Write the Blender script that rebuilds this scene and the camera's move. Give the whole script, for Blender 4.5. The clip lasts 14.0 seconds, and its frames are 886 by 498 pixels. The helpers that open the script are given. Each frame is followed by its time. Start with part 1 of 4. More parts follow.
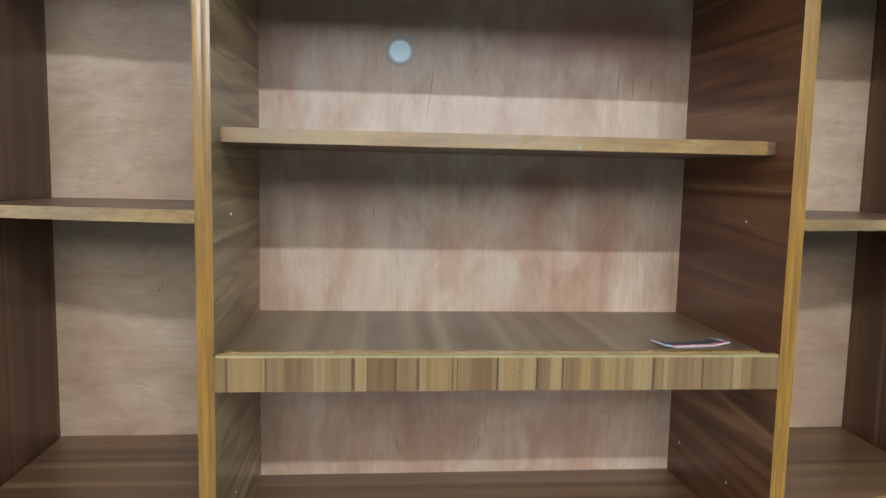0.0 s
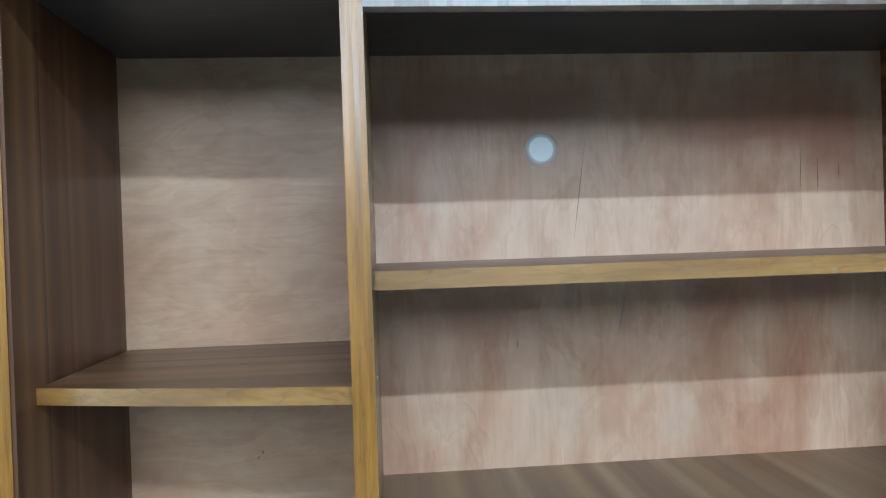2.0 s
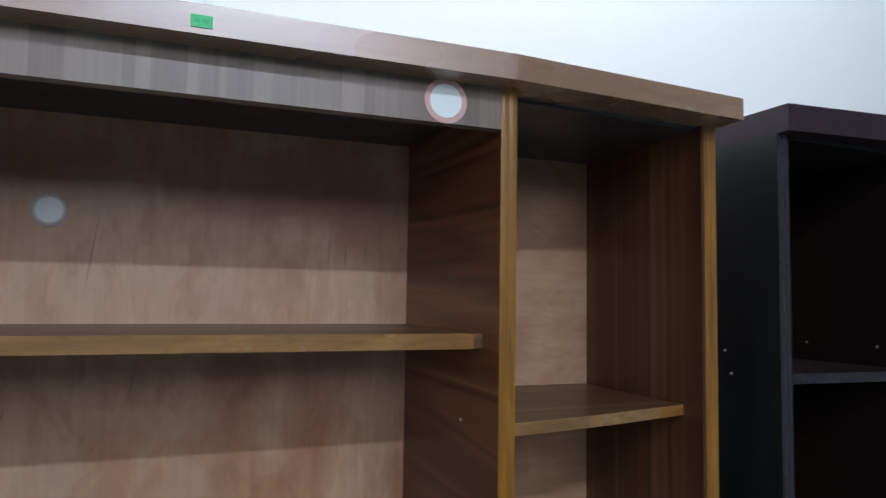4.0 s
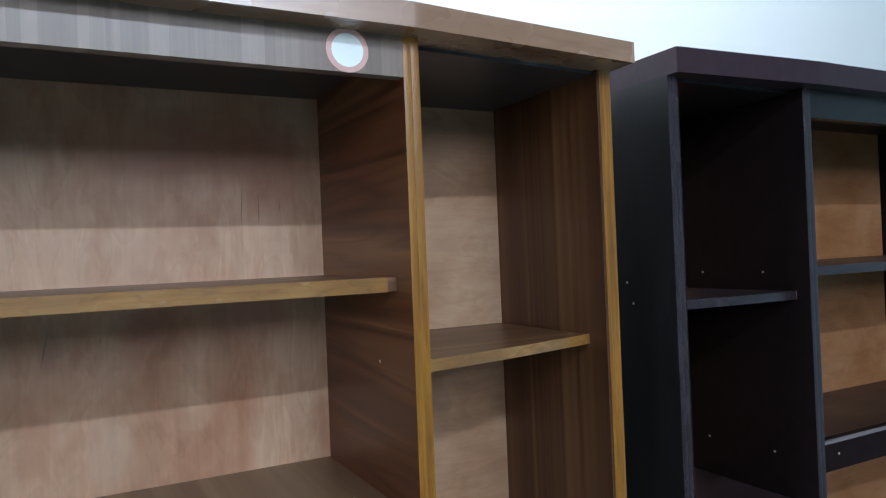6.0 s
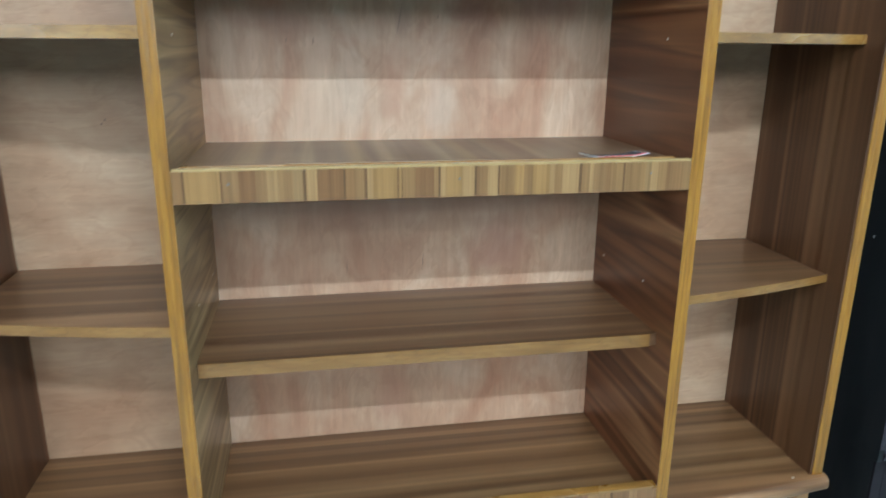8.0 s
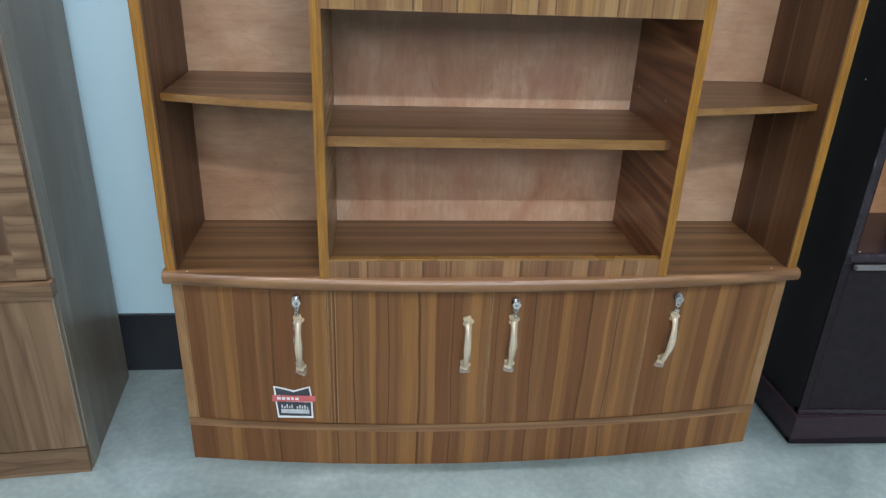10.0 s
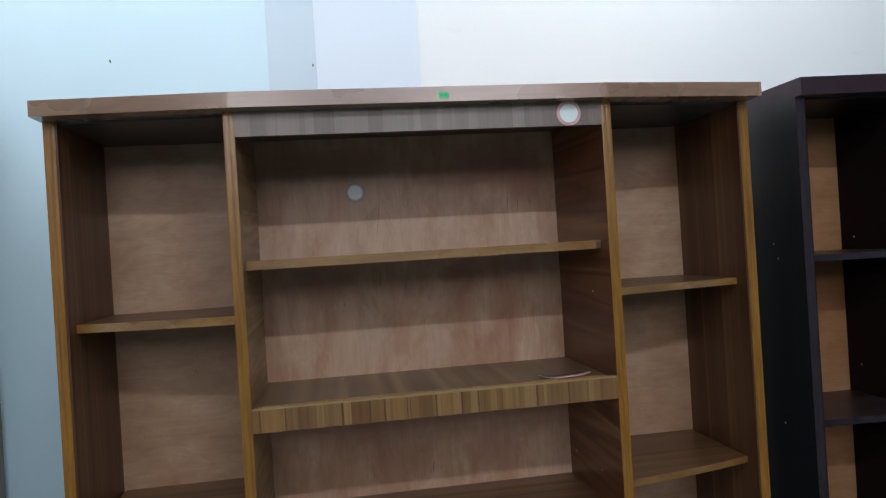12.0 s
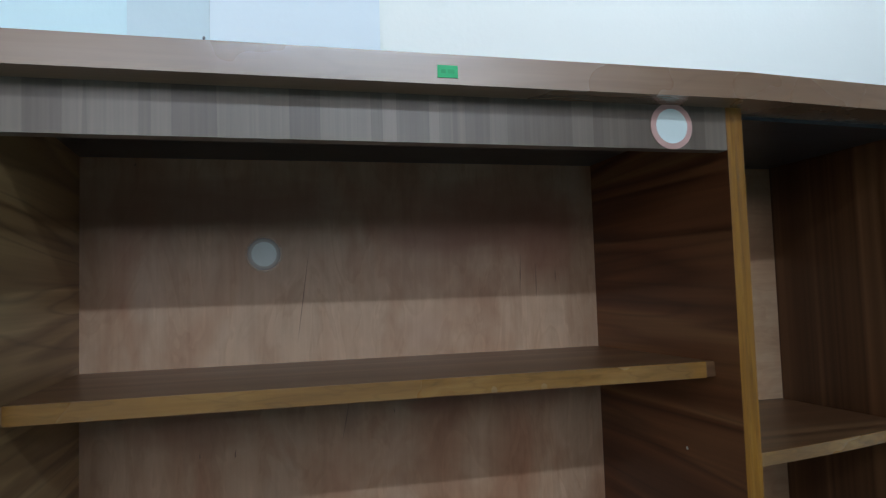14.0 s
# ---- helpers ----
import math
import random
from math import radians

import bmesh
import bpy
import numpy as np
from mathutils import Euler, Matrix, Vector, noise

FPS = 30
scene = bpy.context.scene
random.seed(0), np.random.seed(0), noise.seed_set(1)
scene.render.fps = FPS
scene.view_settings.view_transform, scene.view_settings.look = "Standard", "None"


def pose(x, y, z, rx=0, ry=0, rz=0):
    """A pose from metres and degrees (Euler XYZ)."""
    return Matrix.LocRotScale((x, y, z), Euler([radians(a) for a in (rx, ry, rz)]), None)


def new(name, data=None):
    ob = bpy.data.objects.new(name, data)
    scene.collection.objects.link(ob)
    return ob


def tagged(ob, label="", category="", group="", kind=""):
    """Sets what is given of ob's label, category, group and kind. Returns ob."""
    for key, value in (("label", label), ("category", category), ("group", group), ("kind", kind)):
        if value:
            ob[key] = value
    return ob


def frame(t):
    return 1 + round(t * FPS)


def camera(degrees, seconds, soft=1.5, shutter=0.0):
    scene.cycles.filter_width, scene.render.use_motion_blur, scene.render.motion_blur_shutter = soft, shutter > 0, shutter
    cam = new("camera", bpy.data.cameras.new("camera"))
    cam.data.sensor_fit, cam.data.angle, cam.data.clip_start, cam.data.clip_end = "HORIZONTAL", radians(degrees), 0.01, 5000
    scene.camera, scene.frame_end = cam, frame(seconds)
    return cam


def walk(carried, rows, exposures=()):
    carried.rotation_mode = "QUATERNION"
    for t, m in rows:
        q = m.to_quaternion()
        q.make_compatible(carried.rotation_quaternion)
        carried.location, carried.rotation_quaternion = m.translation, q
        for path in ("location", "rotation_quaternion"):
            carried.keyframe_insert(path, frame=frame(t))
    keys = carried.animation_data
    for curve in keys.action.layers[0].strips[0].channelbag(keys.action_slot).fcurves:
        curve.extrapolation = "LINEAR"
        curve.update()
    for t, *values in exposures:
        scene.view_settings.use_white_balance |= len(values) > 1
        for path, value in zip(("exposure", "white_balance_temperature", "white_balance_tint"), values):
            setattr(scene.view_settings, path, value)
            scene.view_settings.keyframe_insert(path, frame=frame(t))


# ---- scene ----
# ---------------------------------------------------------------- camera
cam = camera(64.6, 14.0, soft=1.15, shutter=0.2)
# seconds, x, y, z, yaw, pitch, roll
ROWS = [
    (0, -0.1735, -0.9237, 1.4511, -4.9788, -6.0279, -1.2083),
    (0.3, -0.1196, -0.8474, 1.4722, -3.2737, -4.9847, -2.7342),
    (0.5, -0.1268, -0.7935, 1.4691, -3.5692, -6.0926, -1.5044),
    (0.8, -0.1823, -0.7416, 1.4779, -2.2685, -6.373, -0.7486),
    (1, -0.2417, -0.7148, 1.4962, -2.368, -4.7543, 0.3255),
    (1.2, -0.2961, -0.6952, 1.5227, -2.5942, -2.8625, 2.3377),
    (1.5, -0.343, -0.6845, 1.5335, -3.4194, -1.2911, 3.4347),
    (1.8, -0.3717, -0.6682, 1.5307, -4.1782, -1.5768, 2.4048),
    (2, -0.3752, -0.6683, 1.5365, -4.6449, -0.6009, 1.8522),
    (2.3, -0.3571, -0.6811, 1.5414, -5.6861, 0.685, 1.5786),
    (2.5, -0.3398, -0.6785, 1.542, -7.7427, 2.1816, 1.1378),
    (3, -0.2411, -0.6864, 1.5593, -10.8257, 2.6937, 1.7279),
    (3.2, -0.1962, -0.705, 1.556, -12.1092, 3.8522, 1.1545),
    (3.5, -0.1075, -0.7364, 1.5598, -14.1483, 4.9422, 1.903),
    (3.8, -0.023, -0.7558, 1.5523, -18.7753, 3.7331, 1.6969),
    (4, 0.0111, -0.7664, 1.5546, -21.7022, 3.8699, -0.8689),
    (4.2, 0.0306, -0.7661, 1.5612, -23.8405, 4.1945, -1.7441),
    (5.2, 0.024, -0.782, 1.546, -28.2, 1.9, 0.6),
    (6.3, 0.0005, -0.8146, 1.5275, -28.2051, -0.763, 2.9472),
    (6.5, -0.0381, -0.8319, 1.5192, -29.2532, -1.5661, 2.8695),
    (6.7, -0.0774, -0.8687, 1.514, -29.2208, -2.1927, 2.9255),
    (7, -0.1398, -0.9195, 1.4971, -27.636, -4.9312, 1.1782),
    (7.3, -0.1621, -0.935, 1.4743, -24.2386, -7.5154, 0.2173),
    (7.5, -0.1782, -0.9414, 1.4474, -21.6147, -9.4914, 0.3039),
    (8, -0.1927, -1.0085, 1.3751, -10.3319, -16.1488, -0.4488),
    (8.2, -0.1827, -1.0567, 1.3473, -7.1058, -18.4552, 0.0877),
    (9.2, -0.235, -1.3, 1.292, -4.6, -26.5, -1),
    (10.3, -0.2838, -1.4886, 1.3176, -5.0421, -21.278, -2.2302),
    (10.5, -0.2758, -1.5032, 1.3296, -5.9229, -16.8078, -1.1479),
    (10.8, -0.2698, -1.5202, 1.379, -7.3921, -11.2133, 0.0283),
    (11, -0.2668, -1.5172, 1.4169, -8.7547, -8.901, 0.5739),
    (11.2, -0.2531, -1.5164, 1.4591, -10.0518, -7.2114, 1.5947),
    (11.5, -0.2491, -1.511, 1.482, -10.1063, -2.4325, 2.4376),
    (11.8, -0.2326, -1.487, 1.491, -9.6838, -0.9051, 3.2038),
    (12, -0.2074, -1.4626, 1.5092, -8.8844, 0.0069, 3.5014),
    (12.3, -0.1634, -1.3976, 1.5193, -7.7944, 0.9684, 2.7548),
    (12.5, -0.1286, -1.3268, 1.5274, -7.577, -1.0626, 1.618),
    (12.8, -0.0958, -1.2088, 1.5363, -8.9837, -3.389, 0.8312),
    (13, -0.0878, -1.1521, 1.5262, -8.3703, -2.8497, 0.4226),
    (13.2, -0.1121, -1.0613, 1.5263, -9.9313, -1.0378, -0.5617),
    (13.5, -0.1544, -0.9164, 1.5665, -13.1071, 2.2106, 1.5981),
    (13.7, -0.168, -0.8381, 1.5765, -14.3672, 3.4859, 1.2145),
    (14, -0.1538, -0.7097, 1.6012, -14.8309, 3.683, 1.8188),
]
EXPOSURES = [(0.0, 0.05, 5600, 8), (1.0, 0.05, 5560, 8), (1.5, 0.05, 5430, 8), (2.0, 0.05, 5300, 8), (2.5, 0.1, 5300, 9), (3.0, 0.1, 5400, 10), (3.5, -1.05, 5950, 16), (4.2, -1.2, 6150, 22), (6.3, -0.55, 5850, 16), (6.5, -0.45, 5850, 15), (7.0, 0.0, 5750, 10),
             (7.5, 0.27, 5950, 8), (8.2, 0.3, 5480, 5), (10.3, -0.18, 6300, 19), (10.7, -0.12, 6200, 18), (11.0, -0.18, 6020, 15), (11.5, -0.75, 6350, 20), (12.0, -1.35, 6420, 22), (12.5, -1.88, 6150, 23), (13.0, -1.4, 6350, 21), (13.5, -1.22, 6350, 17), (14.0, -1.5, 6050, 14)]
walk(cam, [(t, pose(x, y, z, 90 + pitch, roll, yaw)) for t, x, y, z, yaw, pitch, roll in ROWS], EXPOSURES)

# ---------------------------------------------------------------- light
world = bpy.data.worlds.new("world")
scene.world = world
world.use_nodes = True
world.node_tree.nodes["Background"].inputs[0].default_value = (0.75, 0.85, 1.0, 1)
world.node_tree.nodes["Background"].inputs[1].default_value = 0.05


def area_lamp(name, at, target, watts, length=1.2, width=0.045, colour=(0.92, 0.965, 1.0)):
    """A rectangular area lamp along x, for batten tubes and the added fill."""
    data = bpy.data.lights.new(name, "AREA")
    data.shape, data.size, data.size_y = "RECTANGLE", length, width
    data.energy, data.color = watts, colour
    ob = new(name, data)
    turn = (Vector(target) - Vector(at)).to_track_quat("-Z", "Y").to_euler()
    ob.location, ob.rotation_euler = at, turn
    return ob


# First tube follows the shadow lines; the two near the wall are added fill.
LAMPS = [((0.25, -2.70, 3.05), (0.25, -0.6, 1.2), 61.0), ((-0.95, -0.06, 3.05), (-0.95, 0.08, 0.0), 38.0), ((0.85, -0.06, 3.05), (0.85, 0.08, 0.0), 36.0)]
# unseen panel rows, added as ambient fill and aimed at the shelves
FILL_PANELS = [((x, y, 3.1), watts) for y, watts in ((-3.2, 13.0), (-4.6, 26.0), (-6.2, 38.0), (-8.0, 46.0)) for x in (-1.2, 1.4)]
for spot, aim, watts in LAMPS:
    area_lamp("tube_light", spot, aim, watts, colour=(0.80, 0.925, 1.0) if spot[1] < -1 else (0.97, 0.985, 1.0))
for spot, watts in FILL_PANELS:
    area_lamp("panel_fill_light", spot, (spot[0] * 0.3, 0.0, 1.4), watts, 1.15, 0.55, (0.95, 0.965, 0.96))
# fill through an unseen side window, added to brighten the faces turned left
area_lamp("side_window_fill", (-3.56, -2.4, 2.1), (0.0, 0.0, 1.4), 29.0, 2.0, 1.0, (1.0, 0.95, 0.88))


# ---------------------------------------------------------------- materials
class Nodes:
    """A short way to write node trees."""

    def __init__(self, name):
        self.mat = bpy.data.materials.new(name)
        self.mat.use_nodes = True
        self.tree = self.mat.node_tree
        self.bsdf = self.tree.nodes["Principled BSDF"]

    def node(self, kind, **values):
        n = self.tree.nodes.new(kind)
        for key, value in values.items():
            n.inputs[key].default_value = value
        return n

    def link(self, a, b):
        self.tree.links.new(a, b)

    def coords(self, scale, spin=(0, 0, 0), shuffle=7.0):
        """Object coordinates, shifted by chance from part to part."""
        tc = self.node("ShaderNodeTexCoord")
        info = self.node("ShaderNodeObjectInfo")
        mul = self.node("ShaderNodeVectorMath")
        mul.operation = "SCALE"
        comb = self.node("ShaderNodeCombineXYZ")
        for k in range(3):
            self.link(info.outputs["Random"], comb.inputs[k])
        self.link(comb.outputs[0], mul.inputs[0])
        mul.inputs["Scale"].default_value = shuffle
        add = self.node("ShaderNodeVectorMath")
        self.link(tc.outputs["Object"], add.inputs[0])
        self.link(mul.outputs[0], add.inputs[1])
        turned = self.node("ShaderNodeMapping", Rotation=spin)
        self.link(add.outputs[0], turned.inputs["Vector"])
        mp = self.node("ShaderNodeMapping", Scale=scale)
        self.link(turned.outputs[0], mp.inputs["Vector"])
        return mp.outputs["Vector"]

    def noise(self, vec, scale=1.0, detail=3.0, rough=0.5, distort=0.0):
        n = self.node("ShaderNodeTexNoise", Scale=scale, Detail=detail, Roughness=rough, Distortion=distort)
        self.link(vec, n.inputs["Vector"])
        return n.outputs["Fac"]

    def ramp(self, fac, stops, mode="LINEAR"):
        r = self.node("ShaderNodeValToRGB")
        r.color_ramp.interpolation = mode
        e = r.color_ramp.elements
        while len(e) < len(stops):
            e.new(0.5)
        for k, (pos, col) in enumerate(stops):
            e[k].position = pos
            e[k].color = (*col, 1) if len(col) == 3 else col
        self.link(fac, r.inputs["Fac"])
        return r.outputs["Color"]

    def mix(self, a, b, fac, mode="MIX"):
        m = self.node("ShaderNodeMix")
        m.data_type, m.blend_type = "RGBA", mode
        for value, slot in ((fac, 0), (a, 6), (b, 7)):
            if isinstance(value, bpy.types.NodeSocket):
                self.link(value, m.inputs[slot])
            else:
                m.inputs[slot].default_value = value if slot == 0 else (*value, 1)
        return m.outputs[2]

    def finish(self, colour, rough, bump=None, height=0.0005, rough_noise=None, spec=0.5, metal=0.0, coat=0.0):
        if isinstance(colour, bpy.types.NodeSocket):
            self.link(colour, self.bsdf.inputs["Base Color"])
        else:
            self.bsdf.inputs["Base Color"].default_value = (*colour, 1)
        self.bsdf.inputs["Roughness"].default_value = rough
        self.bsdf.inputs["Metallic"].default_value = metal
        self.bsdf.inputs["Specular IOR Level"].default_value = spec
        self.bsdf.inputs["Coat Weight"].default_value = coat
        self.bsdf.inputs["Coat Roughness"].default_value = 0.2
        if rough_noise is not None:
            mr = self.node("ShaderNodeMapRange")
            self.link(rough_noise, mr.inputs["Value"])
            mr.inputs["To Min"].default_value, mr.inputs["To Max"].default_value = rough - 0.07, rough + 0.1
            self.link(mr.outputs[0], self.bsdf.inputs["Roughness"])
        if bump is not None:
            b = self.node("ShaderNodeBump", Strength=0.5, Distance=height)
            self.link(bump, b.inputs["Height"])
            self.link(b.outputs[0], self.bsdf.inputs["Normal"])
        return self.mat


def scaled(axis, along, across):
    """Scales for grain that runs along the axis."""
    s = [across] * 3
    s["xyz".index(axis)] = along
    return s


def striped_wood(name, axis, tones, band=26.0, wander=0.5, rough=0.36, line=0.5, dark=(0.05, 0.03, 0.018), blend=0.35, grain=0.6, spec=0.5):
    """Walnut laminate whose figure is a row of hard-edged stripes of several tones."""
    n = Nodes(name)
    vec = n.coords(scaled(axis, wander, 1.0))
    stripes = n.noise(vec, band, 2.5, 0.6, 0.05)
    k = len(tones)
    stops = [(0.32 + 0.36 * i / k, tones[i]) for i in range(k)]
    base = n.ramp(stripes, stops, "CONSTANT")
    soft = n.ramp(n.noise(vec, band * 1.7, 2.0), [(0.3, tones[2]), (0.5, tones[0]), (0.7, tones[-1])])
    base = n.mix(base, soft, blend)
    fine = n.noise(n.coords(scaled(axis, 6.0, 320.0)), 1.0, 3.0)
    base = n.mix(base, n.ramp(fine, [(0.3, (0.62, 0.60, 0.58)), (0.7, (1.15, 1.13, 1.1))]), grain, "MULTIPLY")
    veins = n.ramp(n.noise(vec, band * 2.6, 0.0, 0.5, 0.0), [(0.478, (0, 0, 0)), (0.495, (1, 1, 1)), (0.505, (1, 1, 1)), (0.522, (0, 0, 0))])
    some = n.ramp(n.noise(vec, band * 0.9, 1.0), [(0.50, (0, 0, 0)), (0.54, (1, 1, 1))])
    veins = n.mix(veins, some, 1.0, "MULTIPLY")
    sep = n.node("ShaderNodeMath")
    sep.operation = "MULTIPLY"
    n.link(veins, sep.inputs[0])
    sep.inputs[1].default_value = line
    base = n.mix(base, dark, sep.outputs[0])
    return n.finish(base, rough, fine, 0.00003, n.noise(n.coords((3, 3, 3)), 2.0), spec=spec)


def wavy_wood(name, axis, low, mid, high, rough=0.34, band=9.0, warp=0.6, tilt=(0, 0, 0), spec=0.5, fleck=0.65, along=1.1, detail=4.0, coat=0.0):
    """Walnut laminate with long flowing bands and fine grain."""
    n = Nodes(name)
    vec = n.coords(scaled(axis, along, 6.0), tilt)
    flow = n.noise(vec, band / 6.0, detail, 0.55, warp)
    base = n.ramp(flow, [(0.3, low), (0.5, mid), (0.62, high), (0.66, mid), (0.78, low)])
    fine = n.noise(n.coords(scaled(axis, 5.0, 240.0), tilt), 1.0, 3.0)
    base = n.mix(base, n.ramp(fine, [(0.3, (0.6, 0.58, 0.56)), (0.7, (1.12, 1.1, 1.08))]), fleck, "MULTIPLY")
    dark = n.ramp(n.noise(vec, band / 4.0, 2.0, 0.5, warp), [(0.47, (1, 1, 1)), (0.5, (0.5, 0.45, 0.42)), (0.53, (1, 1, 1))])
    base = n.mix(base, dark, 0.85 * fleck, "MULTIPLY")
    return n.finish(base, rough, fine if fleck > 0.2 else None, 0.00004, n.noise(n.coords((3, 3, 3)), 2.0), spec=spec, coat=coat)


def long_grain(name, axis, low, mid, high, across=10.0, along=0.3, rough=0.27, fleck=0.5, spec=0.5):
    """Laminate with long soft streaks of uneven width along the axis."""
    n = Nodes(name)
    vec = n.coords(scaled(axis, along, across))
    broad = n.noise(vec, 1.0, 2.0, 0.5, 0.1)
    base = n.ramp(broad, [(0.34, low), (0.42, mid), (0.47, low), (0.53, high), (0.58, mid), (0.68, low)])
    thin = n.noise(n.coords(scaled(axis, along * 1.5, across * 4.0)), 1.0, 1.2, 0.5)
    base = n.mix(base, n.ramp(thin, [(0.32, (0.62, 0.58, 0.55)), (0.48, (1, 1, 1)), (0.68, (1.18, 1.18, 1.16))]), 0.8, "MULTIPLY")
    fine = n.noise(n.coords(scaled(axis, 5.0, 200.0)), 1.0, 1.0)
    base = n.mix(base, n.ramp(fine, [(0.3, (0.7, 0.68, 0.66)), (0.7, (1.12, 1.11, 1.1))]), fleck, "MULTIPLY")
    return n.finish(base, rough, None, 0.0, n.noise(n.coords((3, 3, 3)), 2.0), spec=spec)


def flowing_wood(name, axis, tones, across=7.0, along=0.5, rough=0.32, tilt=(0, 0, 0), line=0.7):
    """Walnut laminate with broad flowing bands, each bordered by thin dark lines."""
    n = Nodes(name)
    vec = n.coords(scaled(axis, along, across), tilt)
    flow = n.noise(vec, 1.9, 1.5, 0.45, 0.15)
    low, mid, high, pale = tones
    base = n.ramp(flow, [(0.26, low), (0.36, mid), (0.41, low), (0.44, high), (0.50, mid), (0.53, low), (0.57, mid), (0.60, pale), (0.65, high), (0.69, mid), (0.76, low)])
    veins = n.ramp(n.noise(vec, 2.9, 1.5, 0.45, 0.15), [(0.40, (1, 1, 1)), (0.43, (0.45, 0.4, 0.38)), (0.46, (1, 1, 1)), (0.53, (1, 1, 1)), (0.555, (0.5, 0.45, 0.42)), (0.58, (1, 1, 1))])
    base = n.mix(base, veins, line, "MULTIPLY")
    fine = n.noise(n.coords(scaled(axis, 4.0, 260.0), tilt), 1.0, 3.0)
    base = n.mix(base, n.ramp(fine, [(0.3, (0.72, 0.70, 0.68)), (0.7, (1.1, 1.09, 1.08))]), 0.45, "MULTIPLY")
    return n.finish(base, rough, fine, 0.00005, n.noise(n.coords((3, 3, 3)), 2.0))


VENEER = {"o": (1.30, 1.32, 1.12), "r": (0.74, 0.63, 0.58), "b": (0.88, 0.82, 0.78), "m": (0.95, 0.95, 0.95), "d": (1.02, 1.02, 0.98), "p": (1.45, 1.58, 1.62), "k": (0.42, 0.36, 0.33), "g": (1.10, 1.20, 1.26)}


def banded_veneer(name, left, right, half, rough=0.3, spec=0.6, lean=0.0015, drift=1.6, ground=(0.238, 0.130, 0.056), much=0.82, grain=0.5, fine_streak=90.0, axis="z", mode="CONSTANT"):
    """Veneer matched from upright strips of several tones; each half is a list of where a strip starts and its tone."""
    n = Nodes(name)
    tc = n.node("ShaderNodeTexCoord")
    sep = n.node("ShaderNodeSeparateXYZ")
    n.link(tc.outputs["Object"], sep.inputs[0])
    sway = n.noise(n.coords((5.0, 0.0, drift) if axis == "z" else (5.0, drift, 0.0), shuffle=0.0), 1.0, 2.0)

    def sum_of(a, b, op="ADD"):
        m = n.node("ShaderNodeMath")
        m.operation = op
        for k, value in enumerate((a, b)):
            if isinstance(value, bpy.types.NodeSocket):
                n.link(value, m.inputs[k])
            else:
                m.inputs[k].default_value = value
        return m.outputs[0]

    x = sum_of(sep.outputs["X"], sum_of(sum_of(sway, 0.5, "SUBTRACT"), 2.0 * lean, "MULTIPLY"))
    tint = {k: tuple(g * (1 + much * (c - 1)) for g, c in zip(ground, v)) for k, v in VENEER.items()}
    sides = []
    for strips, start in ((left, -half), (right, 0.0)):
        fac = sum_of(sum_of(x, start, "SUBTRACT"), 1.0 / half, "MULTIPLY")
        sides.append(n.ramp(fac, [(max(0.0, (at - start) / half), tint[t]) for at, t in strips], mode))
    base = n.mix(sides[0], sides[1], sum_of(x, 0.0, "GREATER_THAN"))
    streak = n.noise(n.coords(scaled(axis, 0.9, fine_streak), shuffle=0.0), 1.0, 3.0, 0.6, 0.3)
    base = n.mix(base, n.ramp(streak, [(0.30, (0.66, 0.62, 0.58)), (0.5, (1, 1, 1)), (0.70, (1.22, 1.22, 1.20))]), 0.75, "MULTIPLY")
    fine = n.noise(n.coords(scaled(axis, 7.0, 420.0), shuffle=0.0), 1.0, 3.0)
    base = n.mix(base, n.ramp(fine, [(0.3, (0.70, 0.68, 0.66)), (0.7, (1.14, 1.13, 1.12))]), grain, "MULTIPLY")
    return n.finish(base, rough, fine, 0.00004, n.noise(n.coords((3, 3, 3)), 2.0), spec=spec)


